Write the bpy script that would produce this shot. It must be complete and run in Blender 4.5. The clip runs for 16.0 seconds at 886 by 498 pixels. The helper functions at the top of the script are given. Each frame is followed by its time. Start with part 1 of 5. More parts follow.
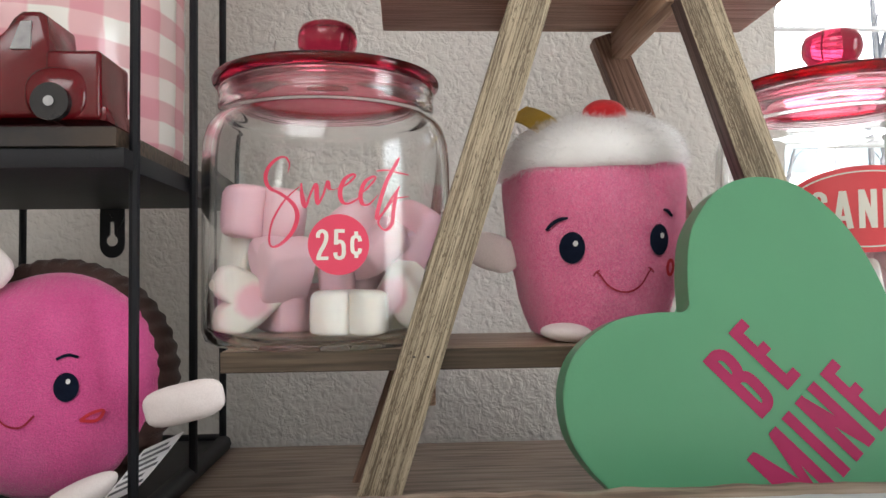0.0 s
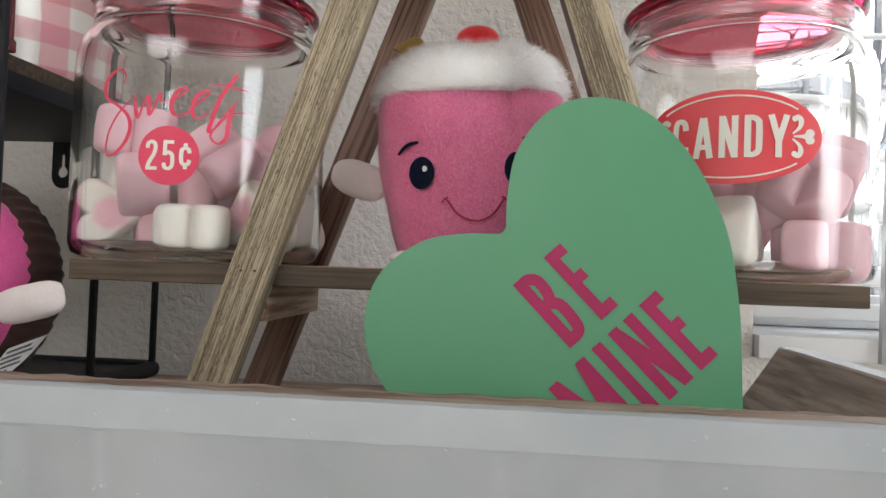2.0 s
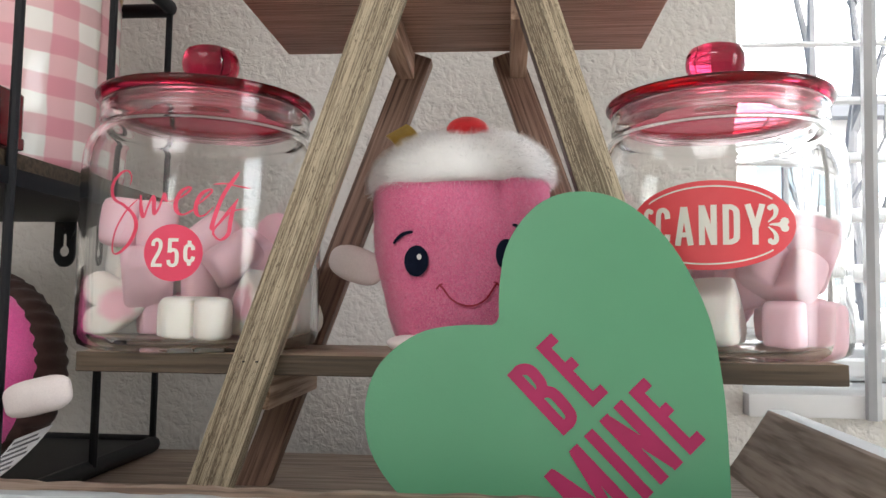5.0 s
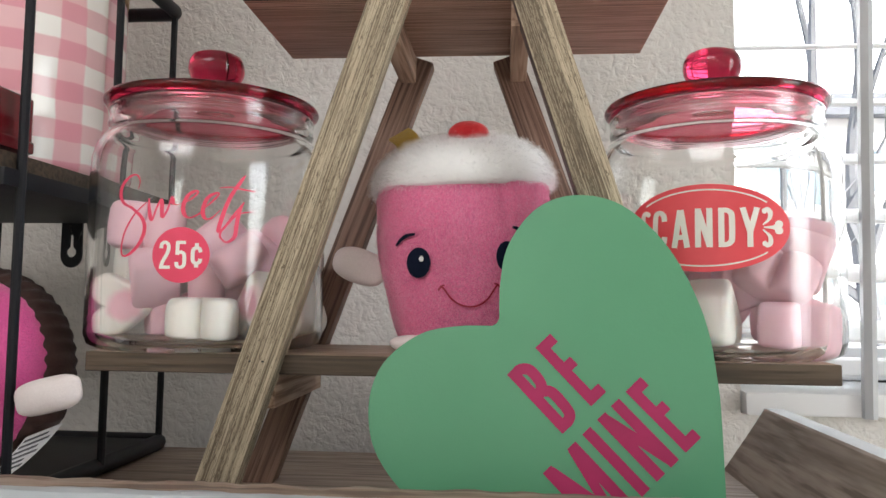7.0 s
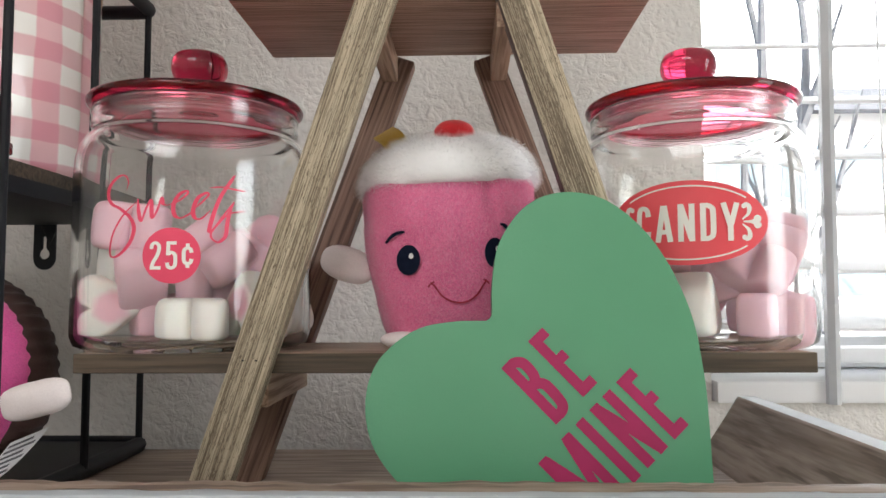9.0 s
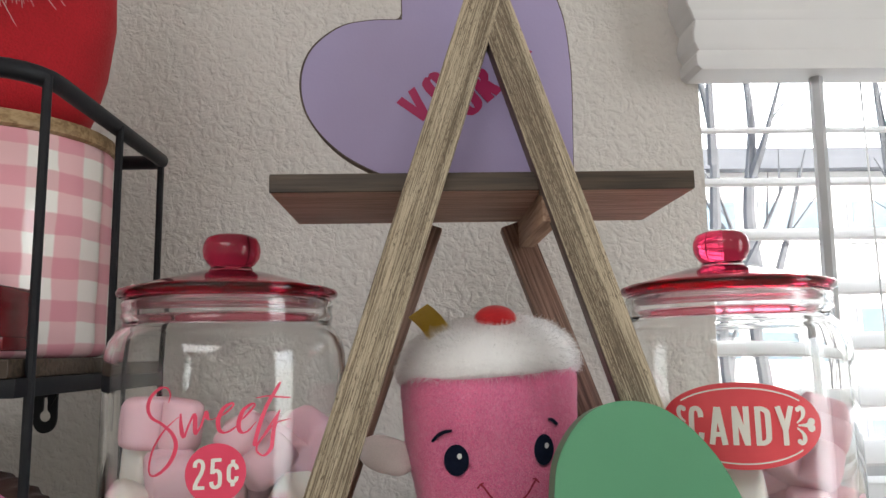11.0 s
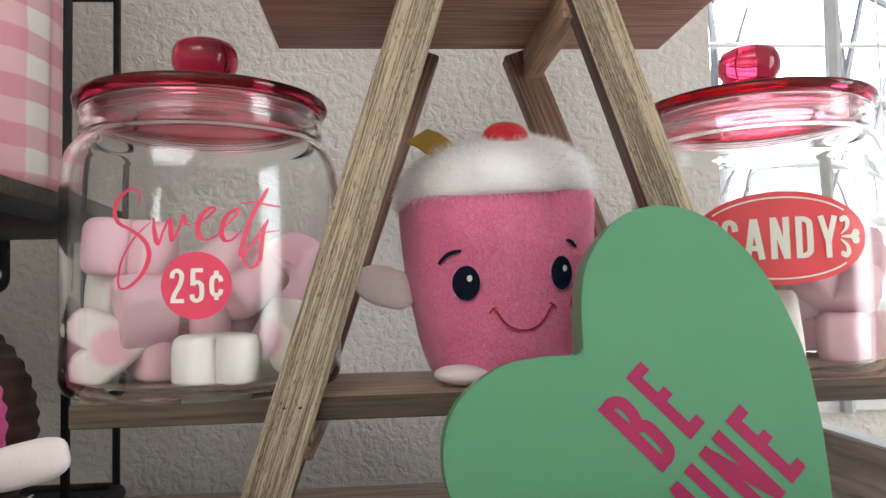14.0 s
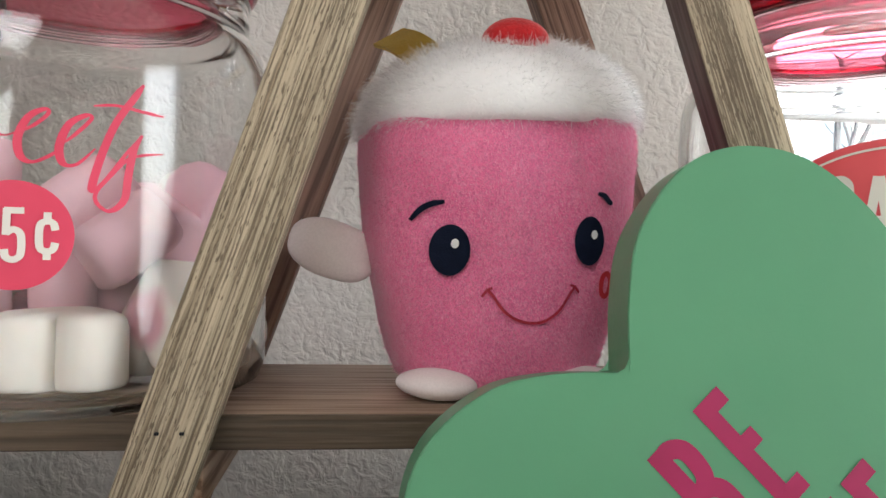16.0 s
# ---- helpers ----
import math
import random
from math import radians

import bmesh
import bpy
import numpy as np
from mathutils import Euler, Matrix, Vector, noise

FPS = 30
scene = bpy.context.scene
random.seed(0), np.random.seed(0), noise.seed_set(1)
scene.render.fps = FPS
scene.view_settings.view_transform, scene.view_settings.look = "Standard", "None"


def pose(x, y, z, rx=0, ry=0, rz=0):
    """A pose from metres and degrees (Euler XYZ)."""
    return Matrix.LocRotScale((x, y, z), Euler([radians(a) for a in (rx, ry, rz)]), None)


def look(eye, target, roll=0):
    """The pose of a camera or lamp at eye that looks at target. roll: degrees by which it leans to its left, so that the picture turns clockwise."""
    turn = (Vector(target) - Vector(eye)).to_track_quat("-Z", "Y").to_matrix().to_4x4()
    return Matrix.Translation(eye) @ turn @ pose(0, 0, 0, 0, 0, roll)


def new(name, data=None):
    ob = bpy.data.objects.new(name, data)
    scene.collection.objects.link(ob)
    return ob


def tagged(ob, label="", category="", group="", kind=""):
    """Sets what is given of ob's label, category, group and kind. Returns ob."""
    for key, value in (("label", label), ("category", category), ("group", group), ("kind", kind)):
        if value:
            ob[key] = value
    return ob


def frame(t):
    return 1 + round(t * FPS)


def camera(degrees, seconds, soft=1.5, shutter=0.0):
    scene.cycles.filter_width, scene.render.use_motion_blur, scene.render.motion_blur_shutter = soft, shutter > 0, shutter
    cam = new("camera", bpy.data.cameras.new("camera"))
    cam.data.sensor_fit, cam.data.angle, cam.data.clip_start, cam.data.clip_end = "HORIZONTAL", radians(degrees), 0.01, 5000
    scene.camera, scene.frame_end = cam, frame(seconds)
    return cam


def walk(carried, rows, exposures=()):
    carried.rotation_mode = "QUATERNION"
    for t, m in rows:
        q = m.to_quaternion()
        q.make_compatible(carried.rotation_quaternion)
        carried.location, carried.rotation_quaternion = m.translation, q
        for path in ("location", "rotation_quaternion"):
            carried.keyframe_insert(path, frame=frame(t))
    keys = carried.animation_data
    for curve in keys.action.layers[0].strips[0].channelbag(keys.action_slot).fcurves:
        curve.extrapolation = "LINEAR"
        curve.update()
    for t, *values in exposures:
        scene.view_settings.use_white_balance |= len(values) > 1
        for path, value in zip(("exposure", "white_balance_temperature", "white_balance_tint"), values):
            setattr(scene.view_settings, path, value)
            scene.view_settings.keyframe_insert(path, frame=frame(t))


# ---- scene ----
cam = camera(61.9, 16.0)
PATH = [
    (0, (-0.107, -0.375, 0.185), (-0.006, 1.621, 0.266), -0.7),
    (0.5, (-0.089, -0.363, 0.203), (0.09, 1.62, 0.39), -2.5),
    (1, (-0.03, -0.371, 0.201), (0.073, 1.617, 0.399), -0.9),
    (1.5, (0.016, -0.372, 0.164), (-0.042, 1.624, 0.276), 1.3),
    (2, (0.03, -0.367, 0.152), (-0.154, 1.624, 0.201), 2.0),
    (2.5, (0.04, -0.356, 0.146), (-0.168, 1.633, 0.174), 2.1),
    (3, (0.046, -0.353, 0.152), (-0.148, 1.637, 0.195), 1.5),
    (3.5, (0.04, -0.38, 0.177), (-0.15, 1.609, 0.27), 0.9),
    (3.7, (0.039, -0.386, 0.183), (-0.141, 1.602, 0.307), 0.8),
    (5.8, (0.026, -0.379, 0.175), (-0.138, 1.609, 0.325), 0.7),
    (6, (0.03, -0.378, 0.175), (-0.138, 1.61, 0.323), 0.8),
    (6.5, (0.034, -0.383, 0.178), (-0.132, 1.605, 0.321), 0.7),
    (7, (0.03, -0.392, 0.179), (-0.138, 1.596, 0.323), 0.7),
    (7.5, (0.036, -0.394, 0.178), (-0.123, 1.595, 0.315), 0.5),
    (8, (0.025, -0.401, 0.184), (-0.119, 1.589, 0.319), 0.2),
    (8.2, (0.023, -0.404, 0.177), (-0.108, 1.588, 0.31), 0.2),
    (10.5, (-0.022, -0.387, 0.216), (0.028, 1.603, 0.413), -1.2),
    (11, (-0.036, -0.4, 0.259), (0.024, 1.58, 0.538), -1.0),
    (11.5, (-0.042, -0.413, 0.272), (0.034, 1.552, 0.636), -1.4),
    (12, (-0.043, -0.414, 0.27), (0.045, 1.545, 0.663), -1.7),
    (12.5, (-0.041, -0.403, 0.265), (0.054, 1.56, 0.637), -1.8),
    (13, (-0.044, -0.39, 0.22), (0.06, 1.592, 0.463), -1.3),
    (13.5, (-0.045, -0.37, 0.204), (0.081, 1.62, 0.361), -1.3),
    (14, (-0.058, -0.346, 0.196), (0.101, 1.644, 0.316), -1.4),
    (14.5, (-0.053, -0.267, 0.204), (0.171, 1.719, 0.288), -0.3),
    (15, (-0.051, -0.23, 0.206), (0.179, 1.756, 0.262), 1.4),
    (15.5, (-0.055, -0.223, 0.205), (0.173, 1.764, 0.235), 1.6),
    (16, (-0.047, -0.227, 0.2), (0.172, 1.761, 0.209), 1.3),
]
EXPOSURES = [(0, 1.25), (0.6, 1.28), (1.6, 1.08), (3, 1.08), (3.6, 1.16), (6, 1.19), (8.2, 1.19), (10.3, 1.16), (11.2, 0.88), (12.7, 0.84), (13.6, 1.18), (14.8, 1.26), (16, 1.24)]
walk(cam, [(t, look(eye, target, roll)) for t, eye, target, roll in PATH], EXPOSURES)

# ---- world, sun and large lights ----
world = bpy.data.worlds.new("sky")
scene.world = world
world.use_nodes = True
wn = world.node_tree.nodes
sky = wn.new("ShaderNodeTexSky")
sky.sky_type, sky.sun_disc = "NISHITA", False
sky.sun_elevation, sky.sun_rotation = radians(36.7), radians(153.4)
sky.air_density, sky.dust_density = 1.0, 3.0
world.node_tree.links.new(sky.outputs[0], wn["Background"].inputs[0])
wn["Background"].inputs[1].default_value = 0.15

sun_data = bpy.data.lights.new("sun", "SUN")
sun_data.energy, sun_data.angle, sun_data.color = 5.0, radians(0.6), (1.0, 0.95, 0.88)
sun = new("sun", sun_data)
sun.matrix_world = look((3, -6, 5), (0, 0, 0))


def window_lamp(name, eye, target, wide, high, watts, colour):
    data = bpy.data.lights.new(name, "AREA")
    data.shape, data.size, data.size_y, data.energy, data.color = "RECTANGLE", wide, high, watts, colour
    ob = new(name, data)
    ob.matrix_world = look(eye, target)
    return ob


window_lamp("side_window_light", (2.46, -1.15, 0.24), (-0.5, -0.8, 0.20), 0.9, 2.0, 14.0, (0.93, 0.98, 1.0))
window_lamp("ceiling_lamp_light", (-0.70, -2.05, 1.485), (-0.60, -1.75, 0.0), 1.4, 1.4, 15.5, (1.0, 0.98, 0.985))


# ---- materials ----
def material(name, colour=(0.8, 0.8, 0.8), rough=0.6, metal=0.0):
    m = bpy.data.materials.new(name)
    m.use_nodes = True
    b = m.node_tree.nodes["Principled BSDF"]
    b.inputs["Base Color"].default_value = (*colour, 1)
    b.inputs["Roughness"].default_value = rough
    b.inputs["Metallic"].default_value = metal
    return m, m.node_tree, b


def node(tree, kind, **values):
    n = tree.nodes.new(kind)
    for key, value in values.items():
        n.inputs[key.replace("_", " ")].default_value = value
    return n


def coords(tree, scale=(1, 1, 1), turn=(0, 0, 0)):
    tc = tree.nodes.new("ShaderNodeTexCoord")
    mp = tree.nodes.new("ShaderNodeMapping")
    mp.inputs["Scale"].default_value = scale
    mp.inputs["Rotation"].default_value = [radians(a) for a in turn]
    tree.links.new(tc.outputs["Object"], mp.inputs["Vector"])
    return mp.outputs["Vector"]


def ramp(tree, source, stops):
    r = tree.nodes.new("ShaderNodeValToRGB")
    el = r.color_ramp.elements
    while len(el) < len(stops):
        el.new(0.5)
    for e, (p, c) in zip(el, stops):
        e.position, e.color = p, (*c, 1) if len(c) == 3 else c
    tree.links.new(source, r.inputs["Fac"])
    return r.outputs["Color"]


def bump(tree, b, height, strength, distance):
    n = tree.nodes.new("ShaderNodeBump")
    n.inputs["Strength"].default_value, n.inputs["Distance"].default_value = strength, distance
    tree.links.new(height, n.inputs["Height"])
    old = b.inputs["Normal"].links
    if old:
        tree.links.new(old[0].from_socket, n.inputs["Normal"])
    tree.links.new(n.outputs["Normal"], b.inputs["Normal"])


def mixed(tree, fac, a, b, kind="MIX"):
    n = tree.nodes.new("ShaderNodeMix")
    n.data_type, n.blend_type = "RGBA", kind
    for sock, value in ((n.inputs["Factor"], fac), (n.inputs["A"], a), (n.inputs["B"], b)):
        if isinstance(value, (int, float)):
            sock.default_value = value
        elif isinstance(value, tuple):
            sock.default_value = (*value, 1)
        else:
            tree.links.new(value, sock)
    return n.outputs["Result"]


def noise_out(tree, vec, scale, detail=4.0, rough=0.55, out="Fac"):
    n = node(tree, "ShaderNodeTexNoise", Scale=scale, Detail=detail, Roughness=rough)
    tree.links.new(vec, n.inputs["Vector"])
    return n.outputs[out]


def math_node(tree, op, a, b=None, c=None):
    n = tree.nodes.new("ShaderNodeMath")
    n.operation = op
    for sock, value in zip(n.inputs, (a, b, c)):
        if value is None:
            continue
        if isinstance(value, (int, float)):
            sock.default_value = value
        else:
            tree.links.new(value, sock)
    return n.outputs[0]


def mottled(name, low, high, scale, rough=0.6, fine=0.0, fine_scale=900.0, metal=0.0):
    """Paint or cloth with soft blotches and a fine relief."""
    m, t, b = material(name, high, rough, metal)
    v = coords(t)
    t.links.new(ramp(t, noise_out(t, v, scale), [(0.3, low), (0.7, high)]), b.inputs["Base Color"])
    if fine:
        bump(t, b, noise_out(t, v, fine_scale, 3.0), fine, 0.0006)
    return m, t, b


def wood(name, axis, dark, mid, light, rough=0.6, lines=1.0, relief=0.5):
    """Long-grained wood; axis: the mesh's own axis along which the grain runs."""
    m, t, b = material(name, mid, rough)
    along, across = 2.2, 55.0 * lines
    scale = [across] * 3
    scale["xyz".index(axis)] = along
    v = coords(t, scale)
    info = t.nodes.new("ShaderNodeObjectInfo")
    shift = t.nodes.new("ShaderNodeVectorMath")
    shift.operation = "MULTIPLY_ADD"
    comb = t.nodes.new("ShaderNodeCombineXYZ")
    for k in ("X", "Y", "Z"):
        t.links.new(info.outputs["Random"], comb.inputs[k])
    t.links.new(comb.outputs[0], shift.inputs[0])
    shift.inputs[1].default_value = (37, 53, 71)
    t.links.new(v, shift.inputs[2])
    v = shift.outputs[0]
    broad = noise_out(t, v, 0.8, 3.0, 0.6)
    fine = noise_out(t, v, 6.5, 2.5, 0.6)
    streak = noise_out(t, v, 2.2, 4.0, 0.6)
    col = ramp(t, fine, [(0.38, dark), (0.48, mid), (0.60, light)])
    col = mixed(t, ramp(t, streak, [(0.54, (0, 0, 0)), (0.68, (0.6, 0.6, 0.6))]), col, dark)
    col = mixed(t, ramp(t, broad, [(0.35, (0, 0, 0)), (0.70, (0.55, 0.55, 0.55))]), col, tuple(0.75 * c for c in mid))
    t.links.new(col, b.inputs["Base Color"])
    bump(t, b, fine, relief, 0.0012)
    return m


def glass(name, colour, rough=0.0, ior=1.47):
    m, t, b = material(name, colour, rough)
    b.inputs["Transmission Weight"].default_value = 1.0
    b.inputs["IOR"].default_value = ior
    return m




def stretched(t, across, along):
    """Places scaled for marks that are narrow in x and y and long in z, shifted from piece to piece."""
    v = coords(t, (across, across, along))
    info = t.nodes.new("ShaderNodeObjectInfo")
    add = t.nodes.new("ShaderNodeVectorMath")
    add.operation = "MULTIPLY_ADD"
    comb = t.nodes.new("ShaderNodeCombineXYZ")
    for k in ("X", "Y", "Z"):
        t.links.new(info.outputs["Random"], comb.inputs[k])
    t.links.new(comb.outputs[0], add.inputs[0])
    add.inputs[1].default_value = (31, 47, 83)
    t.links.new(v, add.inputs[2])
    return add.outputs[0]


def limed(name, low, high, pore, rough=0.7):
    """Brushed open-pored wood with the grain along z: pale ridges, short dark pores, a few dense dark bands."""
    m, t, b = material(name, high, rough)
    band = noise_out(t, stretched(t, 190.0, 3.5), 1.0, 2.0, 0.5)
    ridge = noise_out(t, stretched(t, 900.0, 14.0), 1.0, 2.0, 0.5)
    dash = noise_out(t, stretched(t, 2000.0, 60.0), 1.0, 1.5, 0.5)
    fleck = noise_out(t, stretched(t, 2300.0, 300.0), 1.0, 1.0, 0.5)
    col = ramp(t, ridge, [(0.34, low), (0.52, high), (0.70, tuple(min(1.0, 1.15 * c) for c in high))])
    dense = ramp(t, band, [(0.50, (0, 0, 0)), (0.60, (1, 1, 1))])
    col = mixed(t, math_node(t, "MULTIPLY", dense, 0.45), col, tuple(0.62 * c for c in low))
    # pores follow the ridges and crowd together in the bands
    # narrow growth lines, a little more than a millimetre apart
    tc = t.nodes.new("ShaderNodeTexCoord")
    sep = t.nodes.new("ShaderNodeSeparateXYZ")
    t.links.new(tc.outputs["Object"], sep.inputs[0])
    place = math_node(t, "MULTIPLY", math_node(t, "ADD", sep.outputs["X"], math_node(t, "MULTIPLY_ADD", sep.outputs["Y"], 0.8, math_node(t, "MULTIPLY", sep.outputs["Z"], 0.012))), 4900.0)
    wave = math_node(t, "SINE", math_node(t, "MULTIPLY_ADD", band, 22.0, place))
    dash = math_node(t, "MULTIPLY_ADD", wave, 0.085, math_node(t, "MULTIPLY_ADD", dash, 0.75, 0.125))
    want = math_node(t, "MULTIPLY_ADD", dense, 0.075, math_node(t, "MULTIPLY_ADD", ridge, -0.15, 0.075))
    mask = ramp(t, math_node(t, "ADD", dash, want), [(0.50, (0, 0, 0)), (0.64, (0.70, 0.70, 0.70))])
    mask = math_node(t, "MAXIMUM", mask, ramp(t, math_node(t, "ADD", fleck, want), [(0.60, (0, 0, 0)), (0.68, (0.8, 0.8, 0.8))]))
    col = mixed(t, mask, col, pore)
    t.links.new(col, b.inputs["Base Color"])
    bump(t, b, math_node(t, "SUBTRACT", 1.0, mask), 0.7, 0.0005)
    bump(t, b, ridge, 0.5, 0.0006)
    return m


LEG = limed("weathered_leg_wood", (0.33, 0.262, 0.175), (0.50, 0.42, 0.30), (0.10, 0.070, 0.046))
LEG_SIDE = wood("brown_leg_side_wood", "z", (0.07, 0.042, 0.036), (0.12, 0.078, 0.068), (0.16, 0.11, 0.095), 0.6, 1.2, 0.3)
BACK_LEG = wood("brown_back_leg_wood", "z", (0.09, 0.050, 0.035), (0.235, 0.138, 0.098), (0.33, 0.21, 0.155), 0.6, 1.8, 0.6)
SHELF_X = wood("shelf_wood", "x", (0.17, 0.086, 0.062), (0.39, 0.22, 0.160), (0.54, 0.345, 0.26), 0.55, 2.2, 0.6)
LOWER_X = wood("lower_shelf_wood", "x", (0.18, 0.112, 0.076), (0.37, 0.265, 0.192), (0.50, 0.38, 0.29), 0.5, 1.2, 0.4)
# brown with the upper edge's backlit shade put into the colour; rack shelf too
EDGE_X = wood("shaded_shelf_edge_wood", "x", (0.026, 0.017, 0.011), (0.055, 0.037, 0.023), (0.085, 0.058, 0.037), 0.5, 0.9, 0.35)
RAIL_Y = wood("rail_wood", "y", (0.23, 0.135, 0.088), (0.44, 0.285, 0.195), (0.56, 0.40, 0.29), 0.6, 1.0, 0.4)
# lighter version of the edge brown for the lower board
EDGE_LOW = wood("lower_edge_wood", "x", (0.045, 0.030, 0.018), (0.090, 0.062, 0.038), (0.13, 0.092, 0.06), 0.5, 0.9, 0.35)
DECK = wood("deck_wood", "x", (0.14, 0.102, 0.078), (0.29, 0.218, 0.172), (0.40, 0.32, 0.26), 0.5, 0.6, 0.35)
RIM_WOOD = wood("tray_side_wood", "y", (0.17, 0.132, 0.108), (0.31, 0.25, 0.21), (0.42, 0.35, 0.30), 0.55, 0.5, 0.35)
LID_WOOD = wood("canister_lid_wood", "x", (0.25, 0.15, 0.07), (0.42, 0.28, 0.14), (0.52, 0.37, 0.21), 0.5, 0.8, 0.3)

WHITE_PAINT, wt, wb = mottled("white_painted_wood", (0.36, 0.395, 0.42), (0.45, 0.485, 0.515), 14.0, 0.52, 0.25, 120.0)
wv = coords(wt, (0.35, 1.0, 1.0))
bump(wt, wb, noise_out(wt, wv, 30.0, 3.0, 0.5), 0.15, 0.003)
chips = ramp(wt, noise_out(wt, coords(wt), 260.0, 2.0, 0.5), [(0.72, (0, 0, 0)), (0.76, (0.7, 0.7, 0.7))])
old_paint = wb.inputs["Base Color"].links[0].from_socket
wt.links.new(mixed(wt, chips, old_paint, (0.60, 0.60, 0.58)), wb.inputs["Base Color"])
bump(wt, wb, chips, 0.5, 0.0008)
TRIM_WHITE, _, _ = mottled("white_trim_paint", (0.72, 0.73, 0.74), (0.80, 0.81, 0.82), 6.0, 0.4, 0.1, 60.0)
SLAT_WHITE, st, sb = mottled("blind_slat_white", (0.78, 0.79, 0.80), (0.85, 0.85, 0.85), 5.0, 0.4)
slat_glow = st.nodes.new("ShaderNodeBsdfTranslucent")
slat_glow.inputs["Color"].default_value = (0.9, 0.9, 0.9, 1)
slat_mix = st.nodes.new("ShaderNodeMixShader")
slat_mix.inputs["Fac"].default_value = 0.45
st.links.new(sb.outputs[0], slat_mix.inputs[1])
st.links.new(slat_glow.outputs[0], slat_mix.inputs[2])
st.links.new(slat_mix.outputs[0], st.nodes["Material Output"].inputs["Surface"])

# textured plaster with raised, flattened blobs
PLASTER, pt, pb = material("textured_plaster", (0.60, 0.57, 0.53), 0.75)
pv = coords(pt)
warp = noise_out(pt, pv, 60.0, 2.0, 0.5, "Color")
pvm = pt.nodes.new("ShaderNodeVectorMath")
pvm.operation = "MULTIPLY_ADD"
pvm.inputs[1].default_value = (0.012, 0.012, 0.012)
pt.links.new(warp, pvm.inputs[0])
pt.links.new(pv, pvm.inputs[2])
blob = noise_out(pt, pvm.outputs[0], 160.0, 2.0, 0.5)
flat = ramp(pt, blob, [(0.32, (0, 0, 0)), (0.52, (0.62, 0.62, 0.62)), (0.72, (1, 1, 1))])
bump(pt, pb, flat, 0.75, 0.0015)
bump(pt, pb, noise_out(pt, pv, 420.0, 3.0), 0.2, 0.0007)
pt.links.new(ramp(pt, noise_out(pt, pv, 5.0), [(0.3, (0.625, 0.605, 0.572)), (0.7, (0.69, 0.668, 0.638))]), pb.inputs["Base Color"])

GREEN, _, _ = mottled("mint_green_paint", (0.099, 0.325, 0.175), (0.113, 0.352, 0.193), 9.0, 0.36, 0.12, 500.0)
LILAC, _, _ = mottled("lilac_paint", (0.36, 0.31, 0.52), (0.40, 0.345, 0.56), 9.0, 0.5, 0.12, 500.0)
MAGENTA, _, _ = mottled("magenta_ink", (0.36, 0.010, 0.088), (0.43, 0.015, 0.11), 60.0, 0.55)
MDF, _, _ = mottled("dark_cut_board_edge", (0.07, 0.05, 0.04), (0.13, 0.10, 0.08), 90.0, 0.8)
CORAL, _, _ = mottled("coral_red_print", (0.78, 0.07, 0.09), (0.84, 0.09, 0.11), 50.0, 0.4)
ROSE, _, _ = mottled("rose_red_print", (0.76, 0.055, 0.12), (0.82, 0.07, 0.15), 50.0, 0.4)
PRINT_WHITE, _, _ = mottled("cream_print", (0.80, 0.76, 0.70), (0.86, 0.83, 0.78), 60.0, 0.5)
CLEAR = glass("clear_jar_glass", (0.985, 0.992, 0.988))
RUBY = glass("ruby_lid_glass", (0.57, 0.03, 0.085), 0.0, 1.45)
RUBY_THIN = glass("thin_ruby_lid_glass", (0.84, 0.17, 0.26), 0.0, 1.45)
GASKET = glass("rose_silicone", (0.97, 0.78, 0.82), 0.25, 1.40)
BLACK, _, _ = mottled("black_powder_coat", (0.006, 0.007, 0.010), (0.011, 0.012, 0.016), 40.0, 0.5, 0.2, 700.0)
BLACK.node_tree.nodes["Principled BSDF"].inputs["Specular IOR Level"].default_value = 0.3
TRUCK_RED, _, _ = mottled("glazed_red_ceramic", (0.105, 0.003, 0.007), (0.14, 0.005, 0.010), 20.0, 0.16)
TYRE, _, _ = mottled("black_glaze", (0.008, 0.008, 0.009), (0.015, 0.015, 0.017), 40.0, 0.25)
SILVER, _, _ = mottled("pale_glaze", (0.25, 0.25, 0.26), (0.50, 0.50, 0.51), 80.0, 0.2)


def cloth(name, low, high, scale, fuzz, fine=1200.0, relief=0.6, rough=0.9, brushed=0.0):
    m, t, b = mottled(name, low, high, scale, rough)
    b.inputs["Sheen Weight"].default_value = fuzz
    b.inputs["Sheen Roughness"].default_value = 0.4
    v = coords(t)
    h = noise_out(t, v, fine, 2.0, 0.7)
    bump(t, b, h, relief, 0.0009)
    old = b.inputs["Base Color"].links[0].from_socket
    if brushed:
        v2 = coords(t, (1.0, 1.0, 0.75), (0, 25, 0))
        nap = noise_out(t, v2, 620.0, 3.0, 0.7)
        old = mixed(t, ramp(t, nap, [(0.46, (0, 0, 0)), (0.64, (brushed, brushed, brushed))]), old, tuple(min(1.0, 1.1 * c + 0.13) for c in high))
        old = mixed(t, ramp(t, noise_out(t, v2, 75.0, 2.0, 0.5), [(0.32, (0.4 * brushed, 0.4 * brushed, 0.4 * brushed)), (0.58, (0, 0, 0))]), old, tuple(0.80 * c for c in low))
        bump(t, b, nap, 0.7, 0.0011)
    t.links.new(mixed(t, ramp(t, h, [(0.35, (1 - 0.4 * relief,) * 3), (0.60, (1, 1, 1))]), (0, 0, 0), old), b.inputs["Base Color"])
    return m


